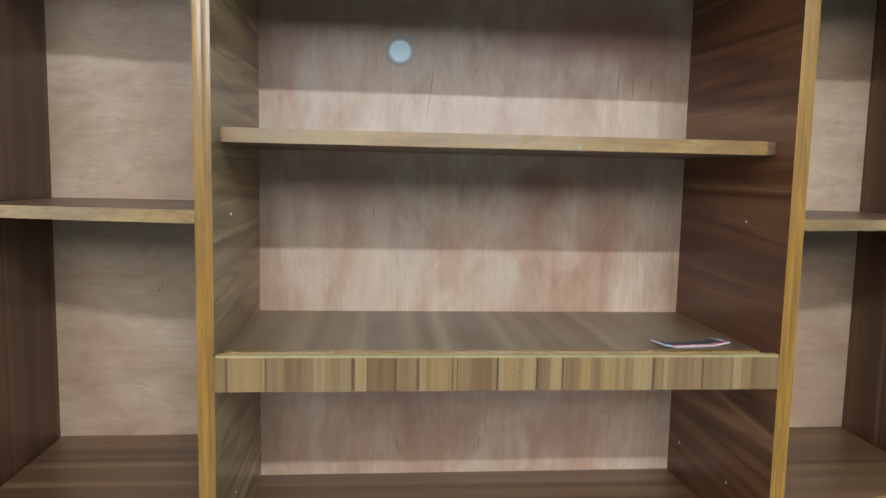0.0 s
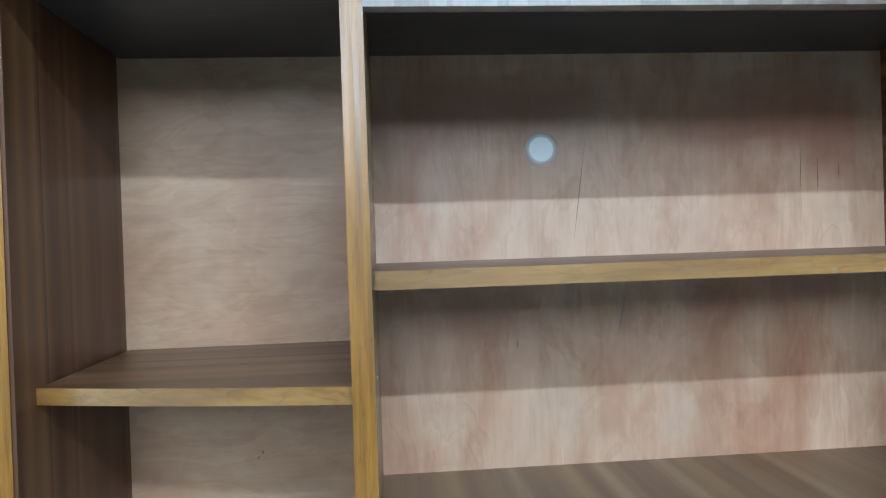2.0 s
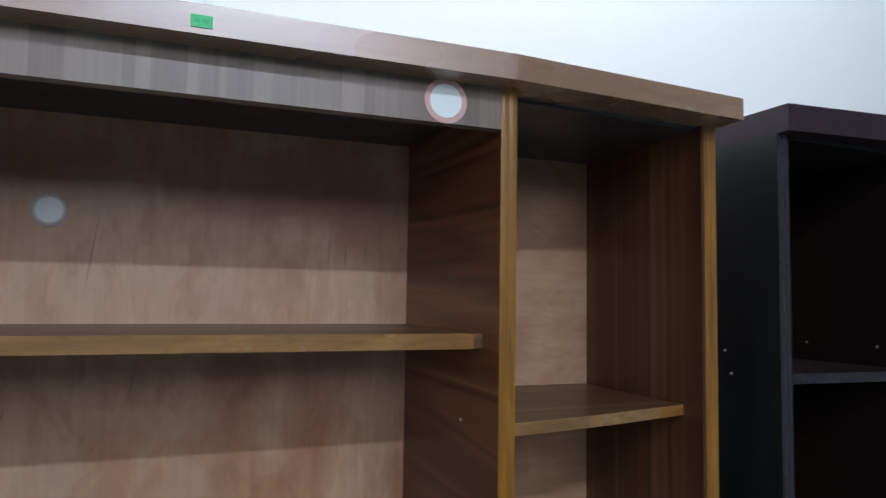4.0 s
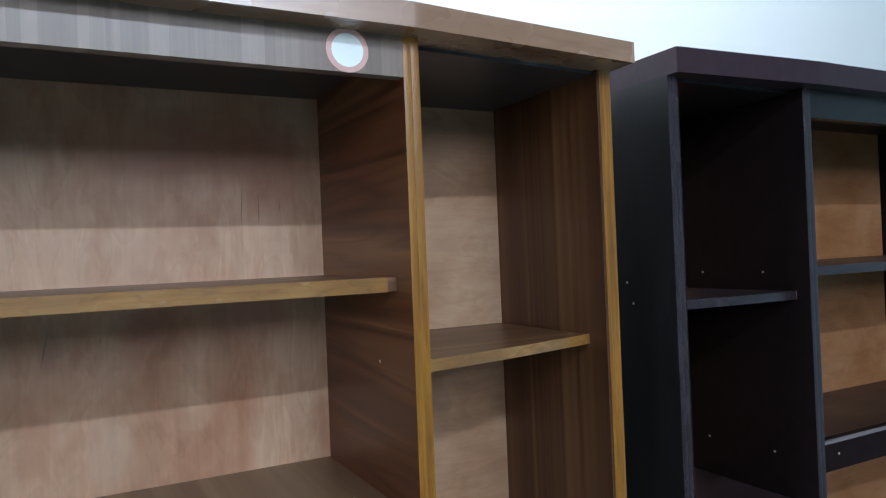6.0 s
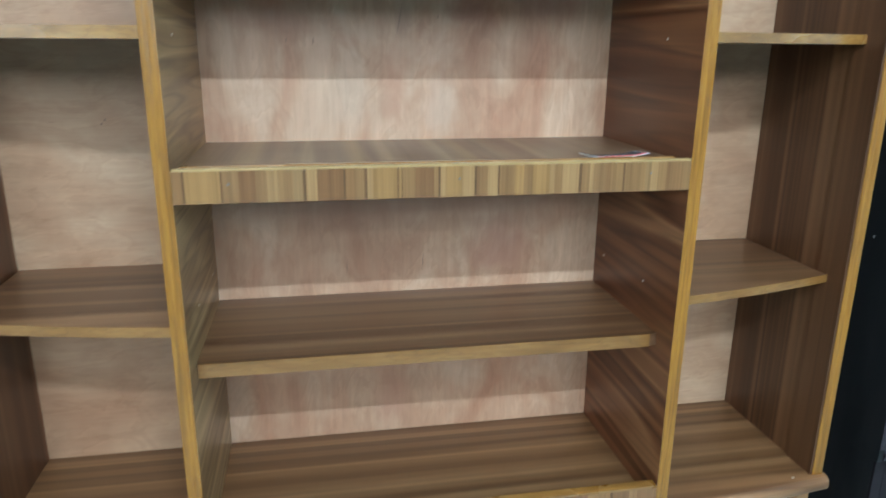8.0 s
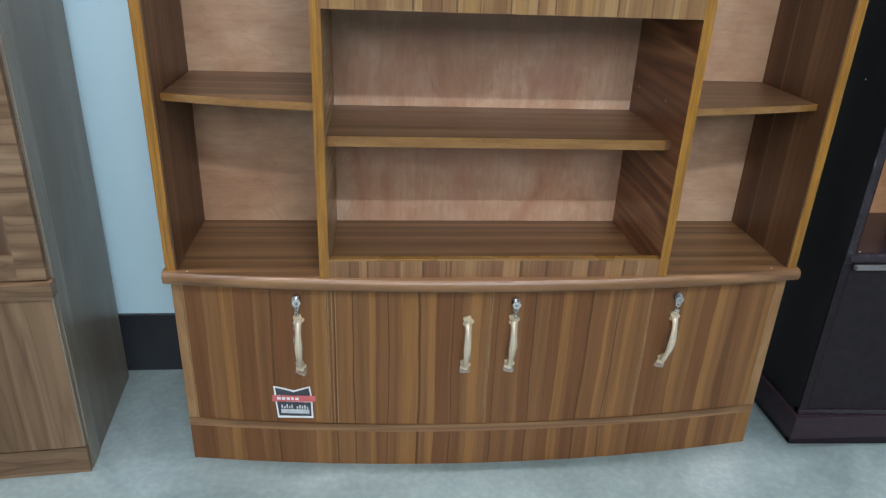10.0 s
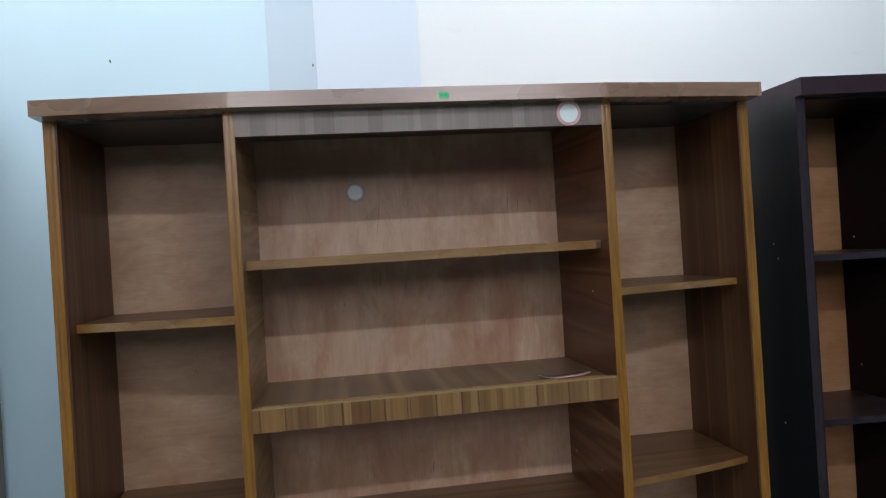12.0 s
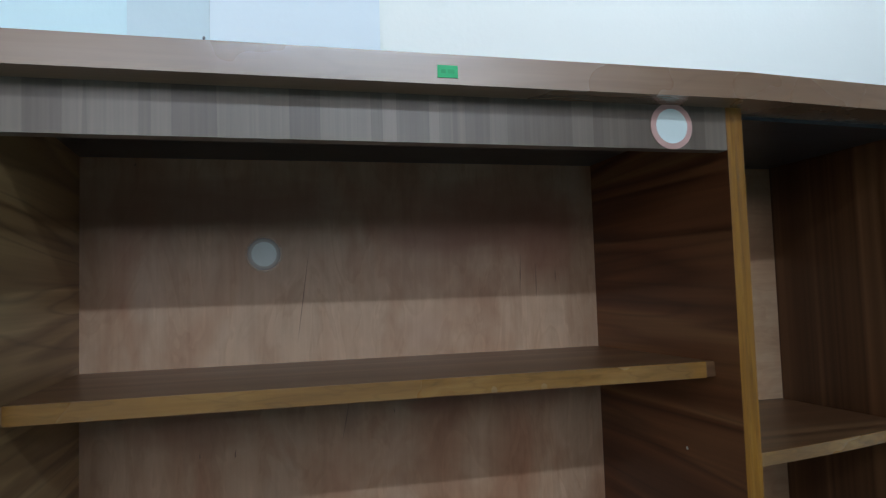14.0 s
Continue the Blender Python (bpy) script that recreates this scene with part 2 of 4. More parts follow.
def plywood(name, axis, pale, mid, red, rough=0.42, stains_and_shade=(), stretch=2.2, streaks=0.6):
    """Bare sheet ply with a soft figure, stain marks, painted shade and a few dark pores."""
    n = Nodes(name)
    vec = n.coords(scaled(axis, 1.0, stretch))
    figure = n.noise(vec, 3.4, 3.5, 0.55, 0.9)
    base = n.ramp(figure, [(0.24, red), (0.44, mid), (0.60, pale), (0.78, mid)])
    streak = n.noise(n.coords(scaled(axis, 0.6, 22.0)), 1.6, 3.5, 0.6, 0.45)
    base = n.mix(base, n.ramp(streak, [(0.3, (0.84, 0.77, 0.72)), (0.5, (1, 1, 1)), (0.7, (1.07, 1.08, 1.08))]), streaks, "MULTIPLY")
    blot = n.noise(n.coords((1.0, 1.0, 1.0)), 5.5, 4.0, 0.6, 0.9)
    base = n.mix(base, n.ramp(blot, [(0.34, (0.80, 0.70, 0.64)), (0.52, (1, 1, 1)), (0.68, (1.07, 1.08, 1.08))]), 0.36, "MULTIPLY")
    mottle = n.noise(n.coords(scaled(axis, 12.0, 34.0)), 1.0, 4.0, 0.6, 0.6)
    base = n.mix(base, n.ramp(mottle, [(0.32, (0.84, 0.80, 0.77)), (0.5, (1, 1, 1)), (0.68, (1.08, 1.08, 1.08))]), 0.6, "MULTIPLY")
    curl = n.ramp(n.noise(n.coords(scaled(axis, 3.0, 9.0)), 1.5, 3.0, 0.55, 1.8), [(0.40, (1, 1, 1)), (0.46, (0.90, 0.86, 0.83)), (0.5, (1.10, 1.10, 1.09)), (0.57, (1, 1, 1))])
    base = n.mix(base, curl, 0.5, "MULTIPLY")
    fine = n.noise(n.coords(scaled(axis, 9.0, 200.0)), 1.0, 3.0)
    base = n.mix(base, n.ramp(fine, [(0.3, (0.88, 0.86, 0.84)), (0.7, (1.05, 1.05, 1.05))]), 0.4, "MULTIPLY")
    pores = n.ramp(n.noise(n.coords(scaled(axis, 14.0, 130.0)), 1.0, 1.0), [(0.80, (1, 1, 1)), (0.86, (0.5, 0.42, 0.37))])
    base = n.mix(base, pores, 0.6, "MULTIPLY")
    for (x, z), (rx, rz), colour, much in stains_and_shade:
        # each soft-edged patch, stain and painted shade alike, wobbled by noise
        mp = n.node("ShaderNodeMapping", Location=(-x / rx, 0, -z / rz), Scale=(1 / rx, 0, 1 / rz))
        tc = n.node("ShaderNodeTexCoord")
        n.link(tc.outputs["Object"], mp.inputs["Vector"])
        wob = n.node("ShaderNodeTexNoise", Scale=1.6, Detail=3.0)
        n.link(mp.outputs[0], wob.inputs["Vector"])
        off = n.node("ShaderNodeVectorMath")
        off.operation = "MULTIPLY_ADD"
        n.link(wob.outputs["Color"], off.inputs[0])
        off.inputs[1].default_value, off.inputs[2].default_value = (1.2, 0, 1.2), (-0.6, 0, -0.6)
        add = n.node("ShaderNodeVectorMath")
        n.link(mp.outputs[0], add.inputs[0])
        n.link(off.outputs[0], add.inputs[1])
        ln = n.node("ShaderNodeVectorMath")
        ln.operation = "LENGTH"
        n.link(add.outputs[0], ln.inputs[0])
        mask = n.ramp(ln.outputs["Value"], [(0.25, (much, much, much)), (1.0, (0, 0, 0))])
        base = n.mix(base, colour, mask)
    return n.finish(base, rough, fine, 0.0004, n.noise(n.coords((2, 2, 2)), 3.0))


def plain(name, colour, rough=0.5, metal=0.0, vary=0.12, scale=40.0, height=0.0003, spec=0.5):
    n = Nodes(name)
    f = n.noise(n.coords((1, 1, 1)), scale, 4.0)
    a = tuple(c * (1 - vary) for c in colour)
    b = tuple(min(1.0, c * (1 + vary)) for c in colour)
    return n.finish(n.ramp(f, [(0.3, a), (0.7, b)]), rough, f, height, None, spec, metal)


M_FASCIA = banded_veneer("striped walnut laminate",
                         [(-0.4, "b"), (-0.377, "k"), (-0.374, "o"), (-0.325, "k"), (-0.3225, "m"), (-0.301, "r"), (-0.278, "m"), (-0.262, "p"), (-0.246, "d"), (-0.226, "g"), (-0.211, "k"), (-0.2075, "p"), (-0.192, "r"),
                          (-0.1535, "k"), (-0.150, "b"), (-0.137, "m"), (-0.1235, "k"), (-0.119, "p"), (-0.111, "o"), (-0.076, "k"), (-0.0735, "o"), (-0.070, "k"), (-0.0675, "d"), (-0.049, "r"), (-0.021, "d"), (-0.0145, "k"), (-0.012, "p"), (-0.004, "o")],
                         [(0.0, "o"), (0.021, "p"), (0.0395, "k"), (0.043, "b"), (0.060, "p"), (0.0755, "k"), (0.0785, "d"), (0.103, "o"), (0.116, "d"), (0.130, "o"), (0.157, "p"), (0.165, "d"), (0.178, "p"), (0.2045, "k"), (0.208, "d"),
                          (0.221, "p"), (0.228, "m"), (0.247, "b"), (0.256, "d"), (0.2755, "k"), (0.2785, "d"), (0.314, "g"), (0.322, "p"), (0.334, "d"), (0.348, "b"), (0.378, "m")], 0.4, 0.3, 0.55, ground=(0.245, 0.132, 0.052), fine_streak=60.0)
M_RAIL = banded_veneer("striped walnut rail laminate",
                       [(-0.4, "d"), (-0.346, "k"), (-0.341, "r"), (-0.322, "p"), (-0.305, "k"), (-0.300, "d"), (-0.273, "b"), (-0.227, "p"), (-0.216, "d"), (-0.194, "p"), (-0.178, "k"), (-0.172, "r"), (-0.136, "d"), (-0.123, "k"), (-0.119, "d"), (-0.113, "k"), (-0.109, "d"), (-0.077, "p"), (-0.050, "d"), (-0.042, "b")],
                       [(0.0, "b"), (0.013, "p"), (0.053, "k"), (0.058, "d"), (0.087, "r"), (0.114, "k"), (0.119, "r"), (0.153, "d"), (0.181, "p"), (0.216, "k"), (0.221, "r"), (0.258, "o"), (0.301, "k"), (0.305, "d"), (0.336, "p"), (0.353, "d")], 0.4, 0.3, 0.6, ground=(0.225, 0.112, 0.047), much=0.8)
# grey-blue cast stands in for the cool glare reflected by the valance
VALANCE_GLARE_TONES = [(0.150, 0.114, 0.088), (0.240, 0.190, 0.149), (0.172, 0.134, 0.104), (0.286, 0.235, 0.190), (0.158, 0.121, 0.095), (0.216, 0.171, 0.135), (0.260, 0.210, 0.167)]
M_VALANCE = striped_wood("satin striped laminate with cool glare", "z", VALANCE_GLARE_TONES, 5.5, 0.006, 0.3, line=0.35, blend=0.55, grain=0.35, spec=0.6)
M_DECK = banded_veneer("walnut laminate along the depth",
                       [(-0.4, "b"), (-0.36, "d"), (-0.33, "m"), (-0.29, "o"), (-0.27, "b"), (-0.235, "d"), (-0.20, "p"), (-0.185, "b"), (-0.15, "m"), (-0.12, "o"), (-0.10, "b"), (-0.075, "p"), (-0.06, "d"), (-0.035, "b")],
                       [(0.0, "d"), (0.02, "p"), (0.035, "d"), (0.06, "o"), (0.075, "b"), (0.11, "g"), (0.125, "d"), (0.16, "b"), (0.185, "p"), (0.20, "d"), (0.24, "b"), (0.29, "m"), (0.32, "d"), (0.36, "b")], 0.4, 0.35, 0.5, 0.004, 1.6, (0.220, 0.140, 0.077), 1.05, 0.15, 34.0, "y", "EASE")
M_DOOR = banded_veneer("walnut door laminate",
                       [(-0.8, "r"), (-0.697, "d"), (-0.661, "o"), (-0.626, "r"), (-0.576, "d"), (-0.558, "b"), (-0.535, "k"), (-0.531, "r"), (-0.47, "b"), (-0.440, "o"), (-0.400, "d"), (-0.386, "k"), (-0.383, "d"), (-0.342, "k"), (-0.338, "m"), (-0.303, "o"), (-0.285, "b"), (-0.259, "k"), (-0.256, "b"), (-0.232, "d"),
                        (-0.222, "o"), (-0.183, "k"), (-0.178, "d"), (-0.162, "o"), (-0.140, "r"), (-0.105, "b"), (-0.099, "k"), (-0.095, "r"), (-0.073, "d"), (-0.055, "o"), (-0.030, "d")],
                       [(0.0, "r"), (0.010, "k"), (0.013, "b"), (0.054, "d"), (0.076, "r"), (0.105, "k"), (0.109, "m"), (0.142, "r"), (0.172, "o"), (0.194, "b"), (0.209, "r"), (0.240, "k"), (0.244, "b"), (0.285, "o"), (0.296, "d"), (0.316, "k"), (0.320, "d"), (0.339, "o"), (0.355, "d"), (0.402, "k"), (0.405, "r"),
                        (0.434, "b"), (0.490, "o"), (0.515, "d"), (0.539, "r"), (0.581, "o"), (0.606, "d"), (0.632, "r"), (0.658, "b"), (0.684, "d"), (0.719, "o")], 0.8, 0.38, 0.38, 0.016, 2.2, (0.203, 0.093, 0.032), 0.85, 0.4, 42.0)
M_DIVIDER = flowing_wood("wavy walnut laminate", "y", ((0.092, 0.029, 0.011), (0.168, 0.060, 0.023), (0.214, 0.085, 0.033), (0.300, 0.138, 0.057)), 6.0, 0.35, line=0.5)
# lighter copy for the left divider: its stronger light and gloss are in the colour
M_DIVIDER_LIT = flowing_wood("wavy lit walnut laminate", "y", ((0.240, 0.140, 0.060), (0.350, 0.220, 0.098), (0.430, 0.285, 0.132), (0.560, 0.400, 0.205)), 7.0, 0.45, line=0.65)

M_UPRIGHT = long_grain("upright walnut laminate", "z", (0.082, 0.033, 0.0135), (0.135, 0.060, 0.025), (0.192, 0.092, 0.040), 12.0, 0.08, 0.36, 0.4)
M_SHELF = long_grain("long walnut laminate", "x", (0.122, 0.055, 0.022), (0.168, 0.081, 0.034), (0.226, 0.119, 0.053), 11.0, 0.12, 0.36, fleck=0.15, spec=0.9)
M_SIDE = wavy_wood("grey walnut side laminate", "z", (0.17, 0.137, 0.106), (0.205, 0.168, 0.132), (0.24, 0.20, 0.160), 0.38, 9.0, 0.2, fleck=0.12)
M_POST = wavy_wood("pale grey post laminate", "z", (0.23, 0.19, 0.145), (0.28, 0.235, 0.18), (0.33, 0.28, 0.22), 0.3, 14.0, 0.2, fleck=0.4)
# bluish black holds the deep shade under the top board
M_SOFFIT_SHADE = wavy_wood("shade-dark underside laminate", "x", (0.038, 0.041, 0.050), (0.046, 0.050, 0.060), (0.056, 0.060, 0.070), 0.3, 10.0, 0.3)
M_TOP = wavy_wood("top edge laminate", "x", (0.250, 0.140, 0.080), (0.295, 0.172, 0.100), (0.340, 0.206, 0.126), 0.26, 10.0, 0.3, spec=1.0, fleck=0.2, coat=0.45)
M_EDGE = wavy_wood("ochre edge band", "z", (0.20, 0.083, 0.004), (0.31, 0.132, 0.006), (0.37, 0.168, 0.011), 0.36, 150.0, 0.1, fleck=0.55, spec=0.6, along=0.25, coat=0.5)
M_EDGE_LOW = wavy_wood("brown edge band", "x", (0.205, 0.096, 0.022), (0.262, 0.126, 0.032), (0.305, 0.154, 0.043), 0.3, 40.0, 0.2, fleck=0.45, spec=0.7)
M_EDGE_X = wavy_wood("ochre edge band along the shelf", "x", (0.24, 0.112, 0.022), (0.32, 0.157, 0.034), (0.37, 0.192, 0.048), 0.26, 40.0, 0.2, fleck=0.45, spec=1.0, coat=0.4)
M_WARDROBE = flowing_wood("light walnut wardrobe laminate", "x", ((0.140, 0.080, 0.040), (0.200, 0.120, 0.064), (0.240, 0.150, 0.084), (0.300, 0.195, 0.115)), 6.0, 0.8, 0.34, line=0.6)
M_WARDROBE_UP = flowing_wood("upright light walnut laminate", "z", ((0.130, 0.074, 0.036), (0.185, 0.110, 0.057), (0.210, 0.127, 0.068), (0.238, 0.148, 0.081)), 5.5, 0.4, 0.34, line=0.4)
M_INSET = flowing_wood("dark walnut inset laminate", "z", ((0.090, 0.050, 0.026), (0.120, 0.068, 0.036), (0.140, 0.082, 0.044), (0.165, 0.100, 0.055)), 5.0, 0.3, 0.3, line=0.4)
M_COUNTER = long_grain("counter laminate", "x", (0.158, 0.074, 0.028), (0.212, 0.106, 0.043), (0.275, 0.146, 0.062), 12.0, 0.12, 0.38, 0.25, spec=0.6)
M_BASE_EDGE = wavy_wood("tan edge band", "z", (0.240, 0.122, 0.046), (0.290, 0.155, 0.062), (0.330, 0.188, 0.079), 0.36, 40.0, 0.2, fleck=0.3)
# Broad entries under valance, shelf and deck paint shade; the small are stain marks.
STAINS_AND_SHADE = (((0.106, 1.444), (0.055, 0.035), (0.360, 0.160, 0.101), 0.75), ((-0.04, 1.30), (0.035, 0.10), (0.500, 0.263, 0.158), 0.60), ((0.05, 1.27), (0.045, 0.08), (0.680, 0.526, 0.396), 0.36),
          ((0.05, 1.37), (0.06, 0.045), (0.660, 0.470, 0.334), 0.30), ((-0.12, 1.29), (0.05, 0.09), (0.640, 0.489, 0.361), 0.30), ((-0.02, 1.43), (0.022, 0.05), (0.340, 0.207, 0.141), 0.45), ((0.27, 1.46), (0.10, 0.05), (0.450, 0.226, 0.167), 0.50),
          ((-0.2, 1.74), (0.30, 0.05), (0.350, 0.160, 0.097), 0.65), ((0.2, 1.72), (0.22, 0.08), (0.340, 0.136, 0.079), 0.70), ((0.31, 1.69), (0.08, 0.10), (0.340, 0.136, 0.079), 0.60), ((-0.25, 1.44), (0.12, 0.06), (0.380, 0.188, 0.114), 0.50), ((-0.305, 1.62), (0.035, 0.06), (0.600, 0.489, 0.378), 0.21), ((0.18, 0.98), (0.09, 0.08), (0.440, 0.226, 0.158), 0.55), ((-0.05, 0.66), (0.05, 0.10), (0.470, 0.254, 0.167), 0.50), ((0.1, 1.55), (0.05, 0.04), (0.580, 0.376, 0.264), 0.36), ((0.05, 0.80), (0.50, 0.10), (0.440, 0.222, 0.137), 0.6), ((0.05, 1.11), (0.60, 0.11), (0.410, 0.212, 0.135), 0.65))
M_PLY = plywood("pinkish plywood", "z", (0.615, 0.422, 0.284), (0.545, 0.340, 0.215), (0.46, 0.240, 0.140), stains_and_shade=STAINS_AND_SHADE, streaks=0.4)
M_PLY_PALE = plywood("pale plywood", "x", (0.532, 0.355, 0.223), (0.468, 0.289, 0.171), (0.399, 0.222, 0.125), stretch=1.25, streaks=0.25)
M_PLY_ORANGE = plywood("orange plywood", "x", (0.44, 0.235, 0.115), (0.38, 0.18, 0.075), (0.31, 0.125, 0.045), stretch=1.4, streaks=0.3)
M_BLACK = wavy_wood("black laminate", "z", (0.010, 0.011, 0.012), (0.013, 0.014, 0.015), (0.018, 0.018, 0.019), 0.32, 14.0, 0.3, fleck=0.25, spec=0.38)
M_BLACK_IN = plain("dull black laminate", (0.013, 0.0085, 0.009), 0.46, vary=0.15, spec=0.10)
M_BLACK_X = wavy_wood("black brown shelf laminate", "x", (0.024, 0.015, 0.016), (0.038, 0.025, 0.027), (0.054, 0.036, 0.038), 0.35, 14.0, 0.3, spec=0.7)


def worn_band(name, colour, worn):
    """A dark edge band with small rubbed spots."""
    n = Nodes(name)
    rub = n.ramp(n.noise(n.coords((60, 60, 9)), 1.0, 4.0, 0.65), [(0.66, (0, 0, 0)), (0.74, (1, 1, 1))])
    soft = n.noise(n.coords((1, 1, 1)), 30.0, 3.0)
    base = n.ramp(soft, [(0.3, tuple(c * 0.8 for c in colour)), (0.7, tuple(c * 1.2 for c in colour))])
    return n.finish(n.mix(base, worn, rub), 0.27, soft, 0.00005, spec=0.6)


M_PLUM = worn_band("plum edge band", (0.026, 0.0175, 0.023), (0.16, 0.145, 0.16))
M_PLUM_TOP = plain("glossy plum board", (0.034, 0.019, 0.026), 0.36, vary=0.15, spec=0.3)
M_DARK_DOOR = plain("dark slate door board", (0.0195, 0.016, 0.0185), 0.45, vary=0.15, spec=0.12)
M_SATIN = plain("satin black board", (0.015, 0.0095, 0.010), 0.5, vary=0.2, spec=0.03)
M_CHALK = plain("bare grey board edge", (0.15, 0.145, 0.145), 0.55)
M_LIP_PALE = plain("pale lip", (0.42, 0.285, 0.120), 0.35)
M_LIP = plain("grey lip", (0.20, 0.19, 0.20), 0.35)
M_CHROME = plain("chrome", (0.62, 0.62, 0.61), 0.14, 1.0, 0.03)
M_SCREW = plain("bright screw head", (0.78, 0.78, 0.76), 0.3, 0.6, 0.05)
M_BRASS = plain("pale gold handle", (0.70, 0.57, 0.36), 0.3, 0.5, 0.08)
M_WHITE = plain("white sticker paper", (0.76, 0.77, 0.77), 0.4, vary=0.03)
M_CYAN = plain("pale cyan disc sticker", (0.86, 0.98, 0.97), 0.3, vary=0.03)
M_RED = plain("red print", (0.62, 0.13, 0.13), 0.4, vary=0.05)
M_ROSE = plain("rose ring print", (0.68, 0.42, 0.38), 0.4, vary=0.12)


def soft_ring(name, colour, inner, outer):
    """Clear film round a sticker: painted glow, cloudy at its inner rim, clear outside."""
    n = Nodes(name)
    tc = n.node("ShaderNodeTexCoord")
    far = n.node("ShaderNodeVectorMath")
    far.operation = "LENGTH"
    n.link(tc.outputs["Object"], far.inputs[0])
    cloudy = n.node("ShaderNodeMapRange")
    n.link(far.outputs["Value"], cloudy.inputs["Value"])
    for key, value in (("From Min", inner), ("From Max", outer), ("To Min", 0.75), ("To Max", 0.0)):
        cloudy.inputs[key].default_value = value
    n.finish(colour, 0.35)
    n.link(cloudy.outputs[0], n.bsdf.inputs["Alpha"])
    return n.mat


# the sticker's soft glow is painted as a fading rim
M_HALO = soft_ring("clear film with painted glow", (0.78, 0.84, 0.84), 0.0175, 0.0275)
M_INK = plain("black print", (0.05, 0.053, 0.062), 0.4, vary=0.05)
M_PALE_INK = plain("grey print", (0.55, 0.57, 0.58), 0.45, vary=0.1)
M_GREEN = plain("green label", (0.045, 0.66, 0.25), 0.5, vary=0.04)
M_GREEN_INK = plain("dark green print", (0.03, 0.54, 0.19), 0.5, vary=0.05)
M_DIRT = plain("dark mark", (0.12, 0.13, 0.14), 0.8)
M_CRACK = plain("dark crack", (0.27, 0.17, 0.12), 0.8)
M_SKIRT = plain("black skirting paint", (0.022, 0.026, 0.030), 0.42, vary=0.25, scale=6.0)
M_LAMP = plain("white enamel", (0.8, 0.8, 0.8), 0.4)


def wall_paint(name, colour, vary):
    n = Nodes(name)
    broad = n.noise(n.coords((1, 1, 1), shuffle=0.0), 1.3, 3.0)
    a, b = tuple(c * (1 - vary) for c in colour), tuple(min(0.9, c * (1 + vary)) for c in colour)
    base = n.ramp(broad, [(0.3, a), (0.7, b)])
    grain = n.noise(n.coords((1, 1, 1), shuffle=0.0), 90.0, 4.0)
    scuff = n.ramp(n.noise(n.coords((2, 2, 7), shuffle=0.0), 3.0, 5.0, 0.6), [(0.68, (1, 1, 1)), (0.8, (0.9, 0.9, 0.9))])
    return n.finish(n.mix(base, scuff, 0.6, "MULTIPLY"), 0.6, grain, 0.0006)


M_WALL = wall_paint("light blue emulsion", (0.56, 0.79, 0.86), 0.04)
M_PILLAR = wall_paint("pale white emulsion", (0.78, 0.87, 0.86), 0.02)
# darker copy of the wall paint; the return's shade is in the colour
M_RETURN_SHADED = wall_paint("shaded blue emulsion", (0.53, 0.69, 0.76), 0.03)
M_PATCH = wall_paint("bluish white emulsion", (0.66, 0.80, 0.88), 0.02)
M_CEIL = wall_paint("ceiling white", (0.78, 0.79, 0.79), 0.02)


def floor_material():
    n = Nodes("polished cement floor")
    broad = n.noise(n.coords((1, 1, 1), shuffle=0.0), 2.4, 5.0, 0.6, 0.6)
    base = n.ramp(broad, [(0.3, (0.16, 0.205, 0.195)), (0.52, (0.25, 0.310, 0.295)), (0.72, (0.35, 0.412, 0.392))])
    chips = n.ramp(n.noise(n.coords((1, 1, 1), shuffle=0.0), 55.0, 3.0), [(0.4, (0.86, 0.87, 0.87)), (0.7, (1.08, 1.08, 1.08))])
    return n.finish(n.mix(base, chips, 0.7, "MULTIPLY"), 0.32, broad, 0.0003, n.noise(n.coords((1, 1, 1), shuffle=0.0), 7.0))


M_FLOOR = floor_material()


def film_material(name, colour, alpha):
    n = Nodes(name)
    f = n.noise(n.coords((1, 1, 1)), 160.0, 3.0)
    n.finish(colour, 0.2, f, 0.004)
    n.bsdf.inputs["Alpha"].default_value = alpha
    return n.mat


M_FILM = film_material("cream crinkled film", (0.80, 0.76, 0.69), 0.18)
M_FILM_GREY = film_material("clear crinkled film", (0.74, 0.75, 0.76), 0.08)


# ---------------------------------------------------------------- mesh helpers
def part(name, bm, material, parent=None, label="", smooth=False):
    """Link a bmesh as one mesh object under a thing or a part."""
    bmesh.ops.recalc_face_normals(bm, faces=bm.faces[:])
    data = bpy.data.meshes.new(name)
    bm.to_mesh(data)
    bm.free()
    if smooth:
        for p in data.polygons:
            p.use_smooth = True
    data.materials.append(material)
    ob = new(name, data)
    ob.parent = parent
    if label:
        tagged(ob, label)
    return ob


def soften(bm, size):
    if size:
        bmesh.ops.bevel(bm, geom=[e for e in bm.edges if e.calc_face_angle(0) > 0.6], offset=size, segments=2, profile=0.6, affect="EDGES")
    return bm


def prism(outline, z0, z1, bevel=0.0012):
    """A slab with the given outline in plan."""
    bm = bmesh.new()
    low = [bm.verts.new((x, y, z0)) for x, y in outline]
    high = [bm.verts.new((x, y, z1)) for x, y in outline]
    k = len(outline)
    bm.faces.new(low[::-1])
    bm.faces.new(high)
    for i in range(k):
        bm.faces.new((low[i], low[(i + 1) % k], high[(i + 1) % k], high[i]))
    return soften(bm, bevel)


def box(x0, x1, y0, y1, z0, z1, bevel=0.0012):
    return prism([(x0, y0), (x1, y0), (x1, y1), (x0, y1)], z0, z1, bevel)


